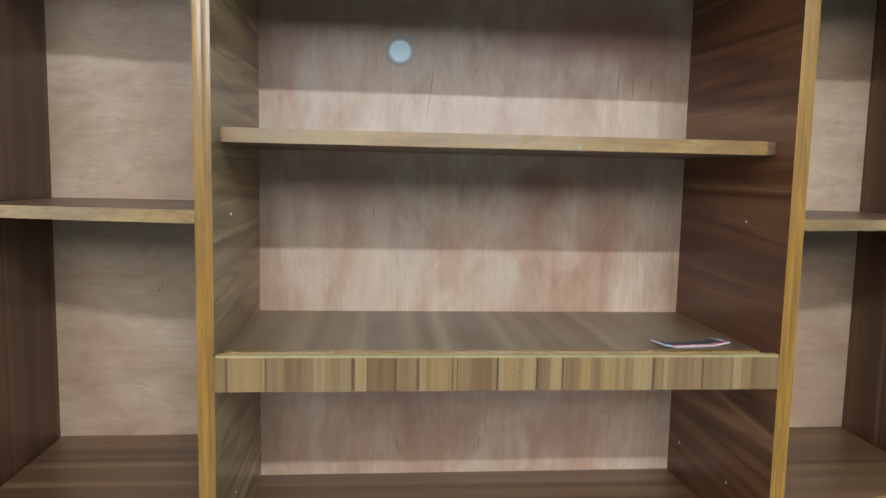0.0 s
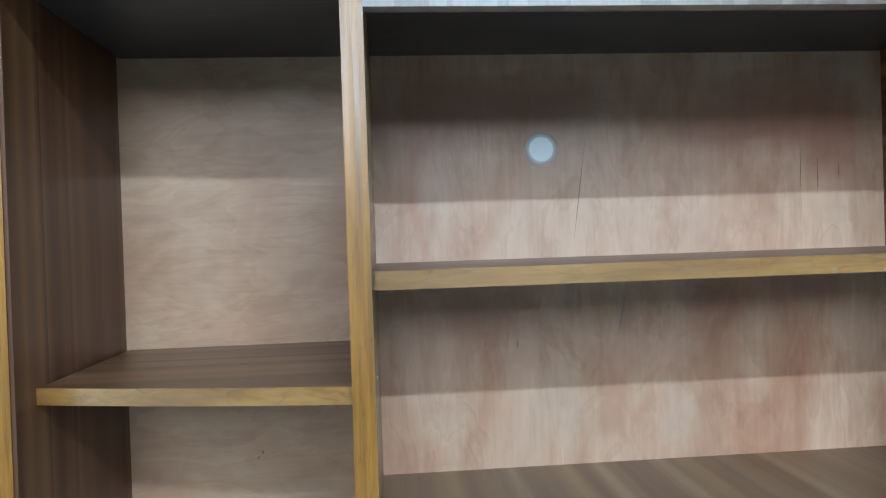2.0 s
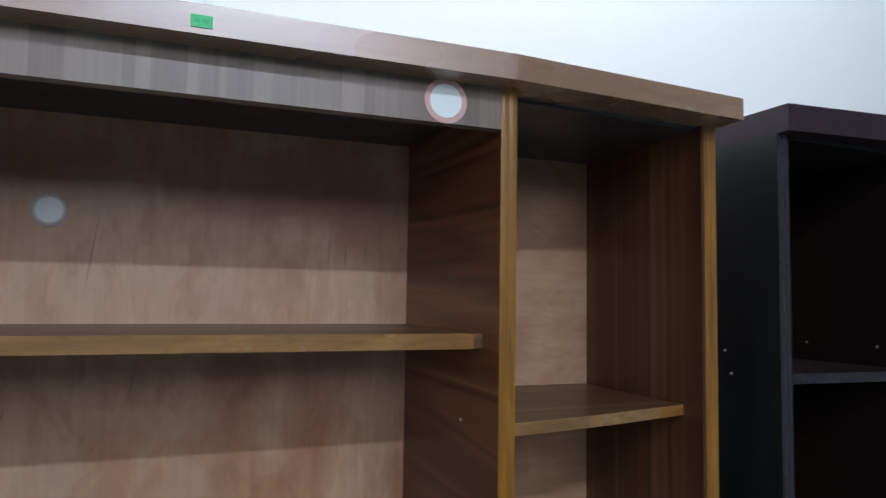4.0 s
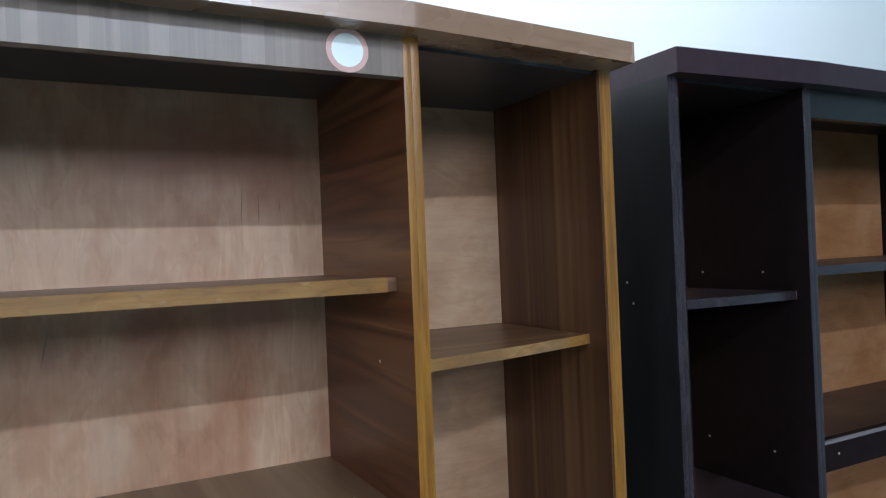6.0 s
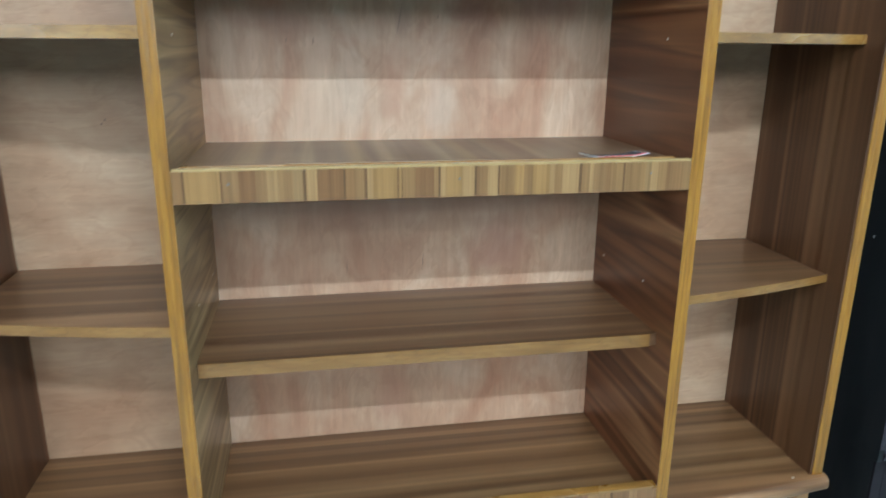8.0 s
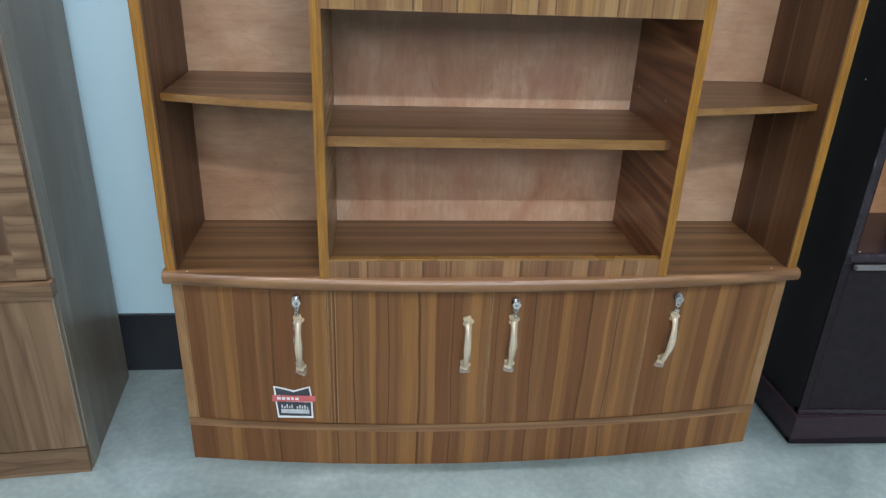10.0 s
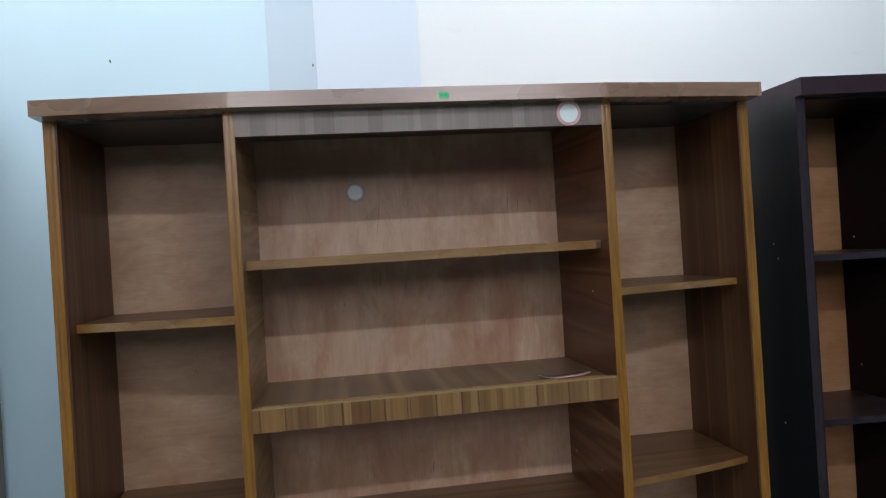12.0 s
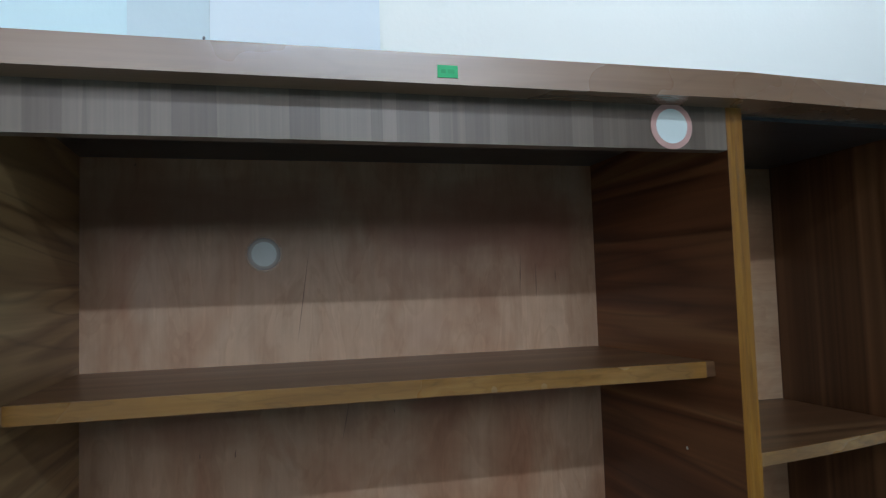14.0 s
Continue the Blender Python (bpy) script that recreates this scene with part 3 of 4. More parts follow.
def beaded(x0, x1, y, z0, z1, depth=0.0016, beads=2):
    """A front edge strip with shallow upright beads."""
    n = beads * 6
    front = [(x0 + (x1 - x0) * i / n, y - depth * (0.55 + 0.45 * abs(math.sin(math.pi * beads * i / n)))) for i in range(n + 1)]
    return prism([(x0, y)] + front + [(x1, y)], z0, z1, 0)


def swept(path, radii, sides=10, flat=1.0):
    """A tube along a path of points; radii one for each point."""
    bm = bmesh.new()
    rings = []
    for i, p in enumerate(path):
        a, b = Vector(path[max(i - 1, 0)]), Vector(path[min(i + 1, len(path) - 1)])
        d = (b - a).normalized()
        u = d.orthogonal().normalized() if abs(d.x) > 0.9 else Vector((1, 0, 0)).cross(d).normalized()
        w = d.cross(u)
        rings.append([bm.verts.new(Vector(p) + radii[i] * (flat * math.cos(t) * u + math.sin(t) * w)) for t in (2 * math.pi * k / sides for k in range(sides))])
    for r0, r1 in zip(rings, rings[1:]):
        for k in range(sides):
            bm.faces.new((r0[k], r0[(k + 1) % sides], r1[(k + 1) % sides], r1[k]))
    bm.faces.new(rings[0][::-1])
    bm.faces.new(rings[-1])
    return bm


def disc(radius, thick, sides=40, bevel=0.0004):
    """A thin upright disc whose face looks along -y."""
    bm = prism([(radius * math.cos(2 * math.pi * k / sides), radius * math.sin(2 * math.pi * k / sides)) for k in range(sides)], 0, thick, bevel)
    bmesh.ops.rotate(bm, verts=bm.verts, cent=(0, 0, 0), matrix=Matrix.Rotation(radians(90), 3, "X"))
    return bm


def ring(inner, outer, thick, sides=40):
    bm = bmesh.new()
    loops = []
    for r, y in ((outer, 0), (outer, -thick), (inner, -thick), (inner, 0)):
        loops.append([bm.verts.new((r * math.cos(2 * math.pi * k / sides), y, r * math.sin(2 * math.pi * k / sides))) for k in range(sides)])
    for a, b in zip(loops, loops[1:] + loops[:1]):
        for k in range(sides):
            bm.faces.new((a[k], a[(k + 1) % sides], b[(k + 1) % sides], b[k]))
    return bm


def moved(bm, x, y, z, m=None):
    if m is not None:
        bmesh.ops.transform(bm, verts=bm.verts, matrix=m)
    bmesh.ops.translate(bm, verts=bm.verts, vec=(x, y, z))
    return bm


def joined(*many):
    """Several bmeshes in one."""
    out = bmesh.new()
    for b in many:
        data = bpy.data.meshes.new("tmp")
        b.to_mesh(data)
        b.free()
        out.from_mesh(data)
        bpy.data.meshes.remove(data)
    return out


def thing(name, at, label, category, turn=0, group="", kind=""):
    ob = new(name)
    ob.matrix_world = pose(*at, 0, 0, turn)
    return tagged(ob, label, category, group, kind)


def structure(name, bm, material, label, category):
    return tagged(part(name, bm, material), label, category, "", "structure")


# ---------------------------------------------------------------- the room
WALL, X0, X1, Y0, CEIL = 0.496, -3.6, 4.6, -9.2, 3.2
structure("floor", box(X0 - 0.2, X1 + 0.2, Y0 - 2.2, WALL + 0.3, -0.12, 0.0, 0), M_FLOOR, "grey-green polished cement floor", "floor")
structure("ceiling", box(X0 - 0.2, X1 + 0.2, Y0 - 0.2, WALL + 0.3, CEIL, CEIL + 0.12, 0), M_CEIL, "plain white ceiling", "ceiling")
structure("wall_north", box(X0, -0.35, WALL, WALL + 0.2, 0, CEIL, 0), M_WALL, "light blue painted plaster wall", "wall")
structure("pillar", prism([(-0.35, WALL), (-0.3502, WALL - 0.0002), (-0.2245, WALL - 0.0218), (-0.224, WALL - 0.022), (X1, WALL - 0.022), (X1, WALL + 0.2), (-0.35, WALL + 0.2)], 0, CEIL, 0), M_PILLAR, "pale wall section with an angled plaster return", "wall")
structure("pillar_return", prism([(-0.352, WALL - 0.0002), (-0.352, WALL - 0.002), (-0.2225, WALL - 0.0262), (-0.2225, WALL - 0.0222)], 0, CEIL - 0.002, 0), M_RETURN_SHADED, "narrow angled plaster return, shade painted into its greyer blue", "wall")
structure("wall_patch", box(-0.222, 0.06, WALL - 0.026, WALL - 0.0222, 1.0, CEIL - 0.002, 0.0008), M_PATCH, "upright strip of bluer plaster", "wall")
structure("wall_south", box(X0, X1, Y0 - 0.2, Y0, 0, CEIL, 0), M_WALL, "light blue painted plaster wall", "wall")
# the window opening is unseen, added for the side fill
structure("wall_west", joined(box(X0 - 0.2, X0, Y0 - 0.2, -3.4, 0, CEIL, 0), box(X0 - 0.2, X0, -1.4, WALL + 0.2, 0, CEIL, 0), box(X0 - 0.2, X0, -3.4, -1.4, 0, 1.6, 0), box(X0 - 0.2, X0, -3.4, -1.4, 2.6, CEIL, 0)), M_WALL, "light blue painted plaster wall with an added window opening", "wall")
structure("wall_east", box(X1, X1 + 0.2, Y0 - 0.2, WALL + 0.2, 0, CEIL, 0), M_WALL, "light blue painted plaster wall", "wall")
structure("baseboard", box(X0, -0.36, WALL - 0.012, WALL - 0.0002, 0.0, 0.200, 0.003), M_SKIRT, "black painted skirting along the blue wall", "baseboard")
for x, z in ((-0.232, 2.027), (-0.757, 2.054)):
    nail = thing("wall_nail", (x, WALL - (0.02 if x > -0.3 else 0.0), z), "small dark bent nail in the painted wall", "nail", group="nails in the wall")
    part("shank", swept([(0, 0.004, 0.0), (0, -0.006, 0.001), (0.001, -0.012, 0.003)], [0.0016, 0.0016, 0.0022], 8), M_DIRT, nail)

# unseen battens for these tubes, the added ones by the wall included
for spot, aim, watts in LAMPS:
    batten = thing("batten_light", (spot[0], spot[1], CEIL), "unseen white fluorescent batten fixed to the ceiling", "lamp", group="ceiling battens")
    part("housing", box(-0.62, 0.62, -0.03, 0.03, -0.055, -0.0004, 0.004), M_LAMP, batten)
    part("end_cap", box(-0.625, -0.607, -0.018, 0.018, -0.10, -0.0555, 0.003), M_LAMP, batten)
    part("end_cap", box(0.607, 0.625, -0.018, 0.018, -0.10, -0.0555, 0.003), M_LAMP, batten)
    part("tube", swept([(-0.6, 0, -0.085), (0.6, 0, -0.085)], [0.013, 0.013], 12), M_LAMP, batten)
# fittings made up to go with the fill panels
for spot, watts in FILL_PANELS:
    panel = thing("fill_panel_fitting", (spot[0], spot[1], CEIL), "unseen square-edged white ceiling light panel added as fill", "lamp", group="ceiling panels")
    part("frame", box(-0.62, 0.62, -0.32, 0.32, -0.045, -0.0004, 0.004), M_LAMP, panel)
    part("diffuser", box(-0.58, 0.58, -0.28, 0.28, -0.052, -0.0455, 0.002), M_WHITE, panel)


# ---------------------------------------------------------------- shelving units
def arc_front(x, centre, drop, half):
    return centre + drop * (x / half) ** 2


def bowed(x0, x1, z0, z1, thick, centre, drop, half, proud=0.0, bevel=0.0012, steps=12):
    """A panel bent to the bow of the front."""
    xs = [x0 + (x1 - x0) * i / steps for i in range(steps + 1)]
    front = [(x, arc_front(x, centre, drop, half) - proud) for x in xs]
    back = [(x, y + thick) for x, y in front[::-1]]
    return prism(front + back, z0, z1, bevel)


def bullnose(xs, fronts, back, z0, z1):
    """A worktop with a rounded front edge that follows the bow."""
    bm = bmesh.new()
    r = 0.42 * (z1 - z0)
    cols = []
    for x, y in zip(xs, fronts):
        prof = [(back, z0), (y + r, z0)]
        prof += [(y + r - r * math.sin(a), z0 + r - r * math.cos(a)) for a in (math.pi * k / 8 for k in range(1, 5))]
        prof += [(y + r - r * math.sin(a), z1 - r - r * math.cos(a)) for a in (math.pi * k / 8 for k in range(4, 8))]
        prof += [(y + r, z1), (back, z1)]
        cols.append([bm.verts.new((x, yy, zz)) for yy, zz in prof])
    n = len(cols[0])
    for a, b in zip(cols, cols[1:]):
        for k in range(n):
            bm.faces.new((a[k], a[(k + 1) % n], b[(k + 1) % n], b[k]))
    bm.faces.new(cols[0][::-1])
    bm.faces.new(cols[-1])
    return bm


def screw(parent, at, side, size=0.0023, metal=None):
    """A bright screw head; side is the axis that it looks along."""
    bm = bmesh.new()
    bmesh.ops.create_uvsphere(bm, u_segments=10, v_segments=6, radius=size)
    s = [1.0, 1.0, 1.0]
    s["xyz".index(side)] = 0.5
    bmesh.ops.scale(bm, vec=s, verts=bm.verts)
    part("screw_head", moved(bm, *at), metal or M_SCREW, parent, smooth=True)


def pull_handle(door, x, y, z0, z1, lean=0.0):
    """A bowed pull in torn clear film."""
    n = 16
    path, radii = [], []
    for i in range(n + 1):
        t = i / n
        path.append((x + lean * (t - 0.5), y - 0.004 - 0.024 * math.sin(math.pi * t) ** 0.7, z0 + (z1 - z0) * t))
        radii.append(0.0052 + 0.0040 * abs(2 * t - 1) ** 5 + 0.0034 * math.sin(math.pi * t) ** 3)
    handle = part("handle", swept(path, radii, 12, 0.8), M_BRASS, door, "pale gold bowed pull handle", True)
    for t, z in ((0, z0), (1, z1)):
        # a lobed foot, like a small paw
        plate = prism([(0.0120 * math.cos(a) * (1 + 0.22 * math.cos(5 * a)), 0.015 * math.sin(a) * (1 + 0.10 * math.cos(5 * a))) for a in (2 * math.pi * k / 30 for k in range(30))], 0, 0.005, 0.0012)
        part("rosette", moved(plate, x + lean * (t - 0.5), y - 0.0002, z, Matrix.Rotation(radians(90), 4, "X")), M_BRASS, handle)
    rng = random.Random(int(1000 * x) + 7)
    # loose wrap: tight along the bow, torn and flared at the foot
    fp, fr = [], []
    for i in range(23):
        t = -0.16 + 1.20 * i / 22
        s01 = min(max(t, 0.0), 1.0)
        fp.append((x + lean * (t - 0.5) + rng.uniform(-0.0016, 0.0016) - lean * max(0.0, 0.12 - t), y - 0.006 - 0.024 * math.sin(math.pi * s01) ** 0.7, z0 + (z1 - z0) * t))
        fr.append(0.0058 + 0.0032 * math.sin(math.pi * s01) ** 2 + 0.0075 * max(0.0, 0.14 - t) / 0.3 + 0.003 * max(0.0, t - 0.8) / 0.2 + rng.uniform(0.0, 0.0022))
    sleeve = swept(fp, fr, 13, 0.55)
    for v in sleeve.verts:
        v.co += Vector((rng.uniform(-0.0011, 0.0011), rng.uniform(-0.0011, 0.0011), rng.uniform(-0.0016, 0.0016)))
    part("film_sleeve", sleeve, M_FILM, handle, "torn clear plastic film")
    return handle


def door_lock(door, x, y, z):
    bm = disc(0.0105, 0.012, 24, 0.0015)
    lock = part("lock", moved(bm, x, y, z), M_CHROME, door, "chrome cam lock with its key")
    part("key_bow", moved(joined(ring(0.004, 0.010, 0.0022, 18)), x + 0.001, y - 0.020, z - 0.004, None), M_CHROME, lock)
    part("key_blade", box(x - 0.0012, x + 0.0012, y - 0.022, y - 0.0119, z - 0.004, z + 0.004, 0.0004), M_CHROME, lock)
    for k, (size, drop) in enumerate(((0.0062, 0.0175), (0.0050, 0.0265), (0.0058, 0.0355))):
        link = ring(size * 0.55, size, 0.0018, 16)
        part("ring_link", moved(link, x + 0.0012 * (-1) ** k, y - 0.018, z - drop, Matrix.Rotation(radians(35 if k % 2 else -20), 4, "Z")), M_CHROME, lock)
    part("film_bag", swept([(x, y - 0.014, z + 0.011), (x + 0.001, y - 0.024, z + 0.002), (x - 0.001, y - 0.024, z - 0.010), (x, y - 0.019, z - 0.018)], [0.005, 0.0105, 0.0095, 0.004], 9, 0.6), M_FILM_GREY, lock, "small crumpled plastic bag on the key")


def brand_label(parent, m, w=0.105, h=0.10, folded=False):
    """A cut-out paper label with a notched top, a red ribbon and unreadable print as bars."""
    def flat(outline, y0, y1):
        bm = prism(outline, -y1, -y0, 0)
        bmesh.ops.rotate(bm, verts=bm.verts, cent=(0, 0, 0), matrix=Matrix.Rotation(radians(90), 3, "X"))
        if folded:
            # both ends curl up from the shelf
            for k in range(-9, 10):
                bmesh.ops.bisect_plane(bm, geom=bm.verts[:] + bm.edges[:] + bm.faces[:], plane_co=(0.05 * k * w, 0, 0), plane_no=(1, 0, 0))
            for v in bm.verts:
                v.co.y -= 0.005 * max(0.0, abs(2 * v.co.x / w) - 0.5) / 0.5
        bmesh.ops.transform(bm, verts=bm.verts, matrix=m)
        return bm

    a, b = w / 2, h / 2
    body = [(-a * 0.80, -b), (a * 0.86, -b * 0.96), (a * 0.84, b * 0.35), (a * 0.76, b), (a * 0.36, b * 0.86), (0, b * 0.72), (-a * 0.36, b * 0.84), (-a * 0.92, b * 0.96), (-a * 0.88, b * 0.2)]
    if folded:
        body = [(-a * 0.86, b * 0.10), (a * 0.9, b * 0.06), (a * 0.86, b * 0.5), (a * 0.74, b * 0.98), (a * 0.36, b * 0.88), (0, b * 0.76), (-a * 0.36, b * 0.86), (-a * 0.92, b * 0.96), (-a * 0.9, b * 0.5)]
    label = part("paper" if folded else "paper_label", flat(body, -0.0010, -0.0001), M_WHITE, parent, "" if folded else "white cut-out paper label with red and black print")
    top = [(-a * 0.80, b * 0.42), (a * 0.76, b * 0.42), (a * 0.70, b * 0.90), (a * 0.34, b * 0.76), (0, b * 0.62), (-a * 0.36, b * 0.74), (-a * 0.84, b * 0.86)]
    if folded:
        top = [(-a * 0.78, b * 0.30), (a * 0.82, b * 0.30), (a * 0.71, b * 0.93), (a * 0.36, b * 0.83), (0, b * 0.71), (-a * 0.36, b * 0.81), (-a * 0.86, b * 0.90)]
    part("upper_print", flat(top, -0.0014, -0.0010), M_INK, label)
    if not folded:
        low = [(-a * 0.72, -b * 0.86), (a * 0.78, -b * 0.83), (a * 0.77, b * 0.02), (-a * 0.80, b * 0.02)]
        part("lower_print", flat(low, -0.0014, -0.0010), M_INK, label)
        pane = [(-a * 0.62, -b * 0.70), (a * 0.68, -b * 0.68), (a * 0.68, -b * 0.42), (-a * 0.62, -b * 0.44)]
        part("pale_panel", flat(pane, -0.0018, -0.0014), M_PALE_INK, label)
    band = [(-a, b * 0.02), (a * 0.98, b * 0.08), (a, b * 0.44), (-a * 0.98, b * 0.40)]
    if folded:
        band = [(-a * 0.62, b * 0.14), (a * 0.84, b * 0.12), (a * 0.82, b * 0.27), (-a * 0.6, b * 0.27)]
    ribbon = part("red_ribbon", flat(band, -0.0020, -0.0010), M_RED, label)
    if folded:
        part("white_print", joined(*[flat([(a * x, b * 0.17), (a * (x + 0.09), b * 0.17), (a * (x + 0.08), b * 0.23), (a * x, b * 0.23)], -0.0023, -0.0020) for x in (-0.5, -0.32, -0.12, 0.1, 0.46)]), M_WHITE, ribbon)
        return label
    bars = []
    for x0, x1 in ((-0.78, -0.60), (-0.54, -0.40), (-0.34, -0.18), (-0.12, 0.0), (0.06, 0.22)):
        bars.append(flat([(a * x0, b * 0.15), (a * x1, b * 0.15), (a * x1, b * 0.31), (a * x0, b * 0.31)], -0.0023, -0.0020))
    part("white_print", joined(*bars), M_WHITE, ribbon)
    bars = []
    for k in range(10):
        x0 = -0.60 + 0.115 * k + (0.13 if k > 4 else 0.0)
        tall = (0.20, 0.12, 0.24, 0.16, 0.22, 0.14, 0.22, 0.18, 0.24, 0.12)[k]
        bars.append(flat([(a * x0, -b * 0.38), (a * (x0 + 0.07), -b * 0.38), (a * (x0 + 0.07), b * (tall - 0.38)), (a * x0, b * (tall - 0.38))], -0.0018, -0.0014))
    part("print_bars", joined(*bars), M_PALE_INK, label)
    return label


def display_shelf(at, label, s):
    """An open display unit: a centre bay between two dividers, two canted wings, and a bowed cupboard below. s holds sizes and materials."""
    u = thing("display_shelf", at, label, "display shelf")
    W, tp, Wo, yb, yo = s["W"], s["tp"], s["Wo"], s["yb"], s["yo"]
    zc, zt, ztop = s["counter"], s["under_top"], s["top"]
    wood, edge, edge_x = s["upright"], s["edge"], s["edge_x"]
    Xo = Wo + tp
    zb = zc - s["counter_thick"]
    yl = s["bow"][0] + s["bow"][1]
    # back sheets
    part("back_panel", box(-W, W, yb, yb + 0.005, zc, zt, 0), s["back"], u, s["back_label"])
    part("back_panel", box(-Wo, -W - tp, yb, yb + 0.005, zc, zt, 0), s["back_wing"], u)
    part("back_panel", box(W + tp, Wo, yb, yb + 0.005, zc, zt, 0), s["back_wing"], u)
    for sgn in (-1, 1):
        a, b = sorted((sgn * W, sgn * (W + tp)))
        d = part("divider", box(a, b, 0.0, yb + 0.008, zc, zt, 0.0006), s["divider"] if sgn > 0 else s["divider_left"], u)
        part("edge_band", beaded(a, b, -0.0001, zc, zt, s["bead"]), edge, d, s["edge_label"])
        a, b = sorted((sgn * Wo, sgn * Xo))
        d = part("side_panel", box(a, b, yo, yb + 0.03, zb + 0.001, zt, 0.0006), wood, u)
        part("base_side", box(a, b, yl + 0.004, yb + 0.03, 0.0, zb + 0.0008, 0.0006), wood, u)
        part("base_edge", box(a, b, yl - 0.002, yl + 0.0038, s["plinth"] + 0.0225, zb - 0.0003, 0.0012), s["base_edge_mat"], u)
        part("edge_band", beaded(a, b, yo - 0.0001, zc, zt, s["bead"]), edge, d, s["edge_label"])
        a, b = sorted((sgn * Wo, sgn * (Wo - 0.004)))
        part("inner_strip", box(a, b, yo + 0.001, yo + 0.072, zc, zt, 0.0006), s["strip"], u)
    # top board and valance
    f0, f1 = s["top_mid"], s["top_end"]
    Xt, Xk = s["top_half"], s["top_kink"]
    k, slope = 0.005, (f1 - f0) / (Xt - Xk)
    turn = [(Xk - k + 2 * k * t, f0 + slope * k * t * t) for t in (0, 0.25, 0.5, 0.75, 1.0)]
    part("top_board", prism([(-Xt, f1)] + [(-x, y) for x, y in turn[::-1]] + turn + [(Xt, f1), (Xt, yb + 0.04), (-Xt, yb + 0.04)], zt, ztop, 0.0012), s["top_mat"], u)
    # added thin dark sheets, in place of the shade under the top
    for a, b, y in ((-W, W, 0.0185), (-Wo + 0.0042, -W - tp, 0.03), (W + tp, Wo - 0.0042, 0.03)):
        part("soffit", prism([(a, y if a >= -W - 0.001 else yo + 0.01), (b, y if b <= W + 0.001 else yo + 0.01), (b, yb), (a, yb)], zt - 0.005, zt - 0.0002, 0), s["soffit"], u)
    part("valance", box(-W, W, 0.0005, 0.018, s["valance"], zt, 0.0008), s["valance_mat"], u)
    # shelves of the centre bay
    for z0, z1, y in s["centre_shelves"]:
        sh = part("shelf", box(-W, W, y, yb, z0, z1, 0.0005), s["shelf_mat"], u)
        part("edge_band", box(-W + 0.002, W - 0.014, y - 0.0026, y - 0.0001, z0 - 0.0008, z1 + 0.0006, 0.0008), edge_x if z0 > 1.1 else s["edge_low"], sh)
    zf0, zf1 = s["fascia"]
    part("deck_shelf", box(-W, W, 0.0185, yb, zf1 - 0.026, zf1 - 0.009, 0.0005), s["deck_mat"], u)
    part("fascia", box(-W, W, 0.0, 0.018, zf0, zf1 - 0.004, 0.0008), s["fascia_mat"], u)
    part("fascia_lip", box(-W + 0.001, W - 0.001, 0.0002, 0.0125, zf1 - 0.0038, zf1 - 0.0008, 0.0006), s["lip_mat"], u)
    part("fascia_lip", box(-W + 0.010, W - 0.022, 0.013, 0.0235, zf1 - 0.0085, zf1 + 0.001, 0.0008), s["lip_back"], u)
    part("kick_rail", box(-W, W, 0.0005, 0.016, zc, s["rail"], 0.0008), s["rail_mat"], u)
    part("rail_lip", box(-W + 0.001, W - 0.001, -0.0012, 0.0175, s["rail"] + 0.0002, s["rail"] + 0.0045, 0.0012), edge_x, u)
    # shelves of the wings
    for sgn, levels in ((-1, s["left_shelves"]), (1, s["right_shelves"])):
        for z0, z1 in levels:
            x0, x1, y0, y1 = sgn * (W + tp), sgn * (Wo - 0.004), s["wing_in"], s["wing_out"]
            n = 8
            edge_line = [(x0 + (x1 - x0) * i / n, y0 + (y1 - y0) * i / n - s["wing_bow"] * math.sin(math.pi * i / n)) for i in range(n + 1)]
            sh = part("wing_shelf", prism(edge_line + [(x1, yb), (x0, yb)], z0, z1, 0.0005), s["shelf_mat"], u)
            strip = [(x, y - 0.0024) for x, y in edge_line] + [(x, y - 0.0001) for x, y in edge_line[::-1]]
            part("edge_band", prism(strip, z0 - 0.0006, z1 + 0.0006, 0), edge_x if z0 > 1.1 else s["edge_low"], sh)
    # worktop
    bow_c, bow_d = s["bow"]
    n = 32
    Xc = s["counter_half"]
    xs = [-Xc + 2 * Xc * i / n for i in range(n + 1)]
    part("worktop", bullnose(xs, [arc_front(x, s["counter_bow"][0], s["counter_bow"][1], Xc) for x in xs], yb + 0.02, zc - s["counter_thick"], zc), s["counter_mat"], u, smooth=False)
    # cupboard below
    part("rail_under_top", bowed(-Wo, Wo, zb - 0.010, zb - 0.0003, 0.016, bow_c + 0.006, bow_d, Xo), s["door_mat"], u)
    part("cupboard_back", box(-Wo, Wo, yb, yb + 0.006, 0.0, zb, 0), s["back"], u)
    part("cupboard_floor", box(-Wo, Wo, bow_c + bow_d + 0.012, yb, s["plinth"] - 0.018, s["plinth"], 0), s["shelf_mat"], u)
    edges = [-Wo + 0.001, -W - tp / 2, -0.004, W + tp / 2, Wo - 0.001]
    doors = []
    for x0, x1 in zip(edges, edges[1:]):
        door = part("door", bowed(x0 + 0.0036, x1 - 0.0036, s["plinth"] + 0.023, zb - 0.011, 0.017, bow_c, bow_d, Xo, 0, 0.0006), s["door_mat"], u)
        for e0, e1 in ((x0 + 0.0006, x0 + 0.0034), (x1 - 0.0034, x1 - 0.0006)):
            part("edge_band", bowed(e0, e1, s["plinth"] + 0.023, zb - 0.011, 0.0172, bow_c, bow_d, Xo, 0.0004, 0.0003, 1), s["base_edge_mat"], door)
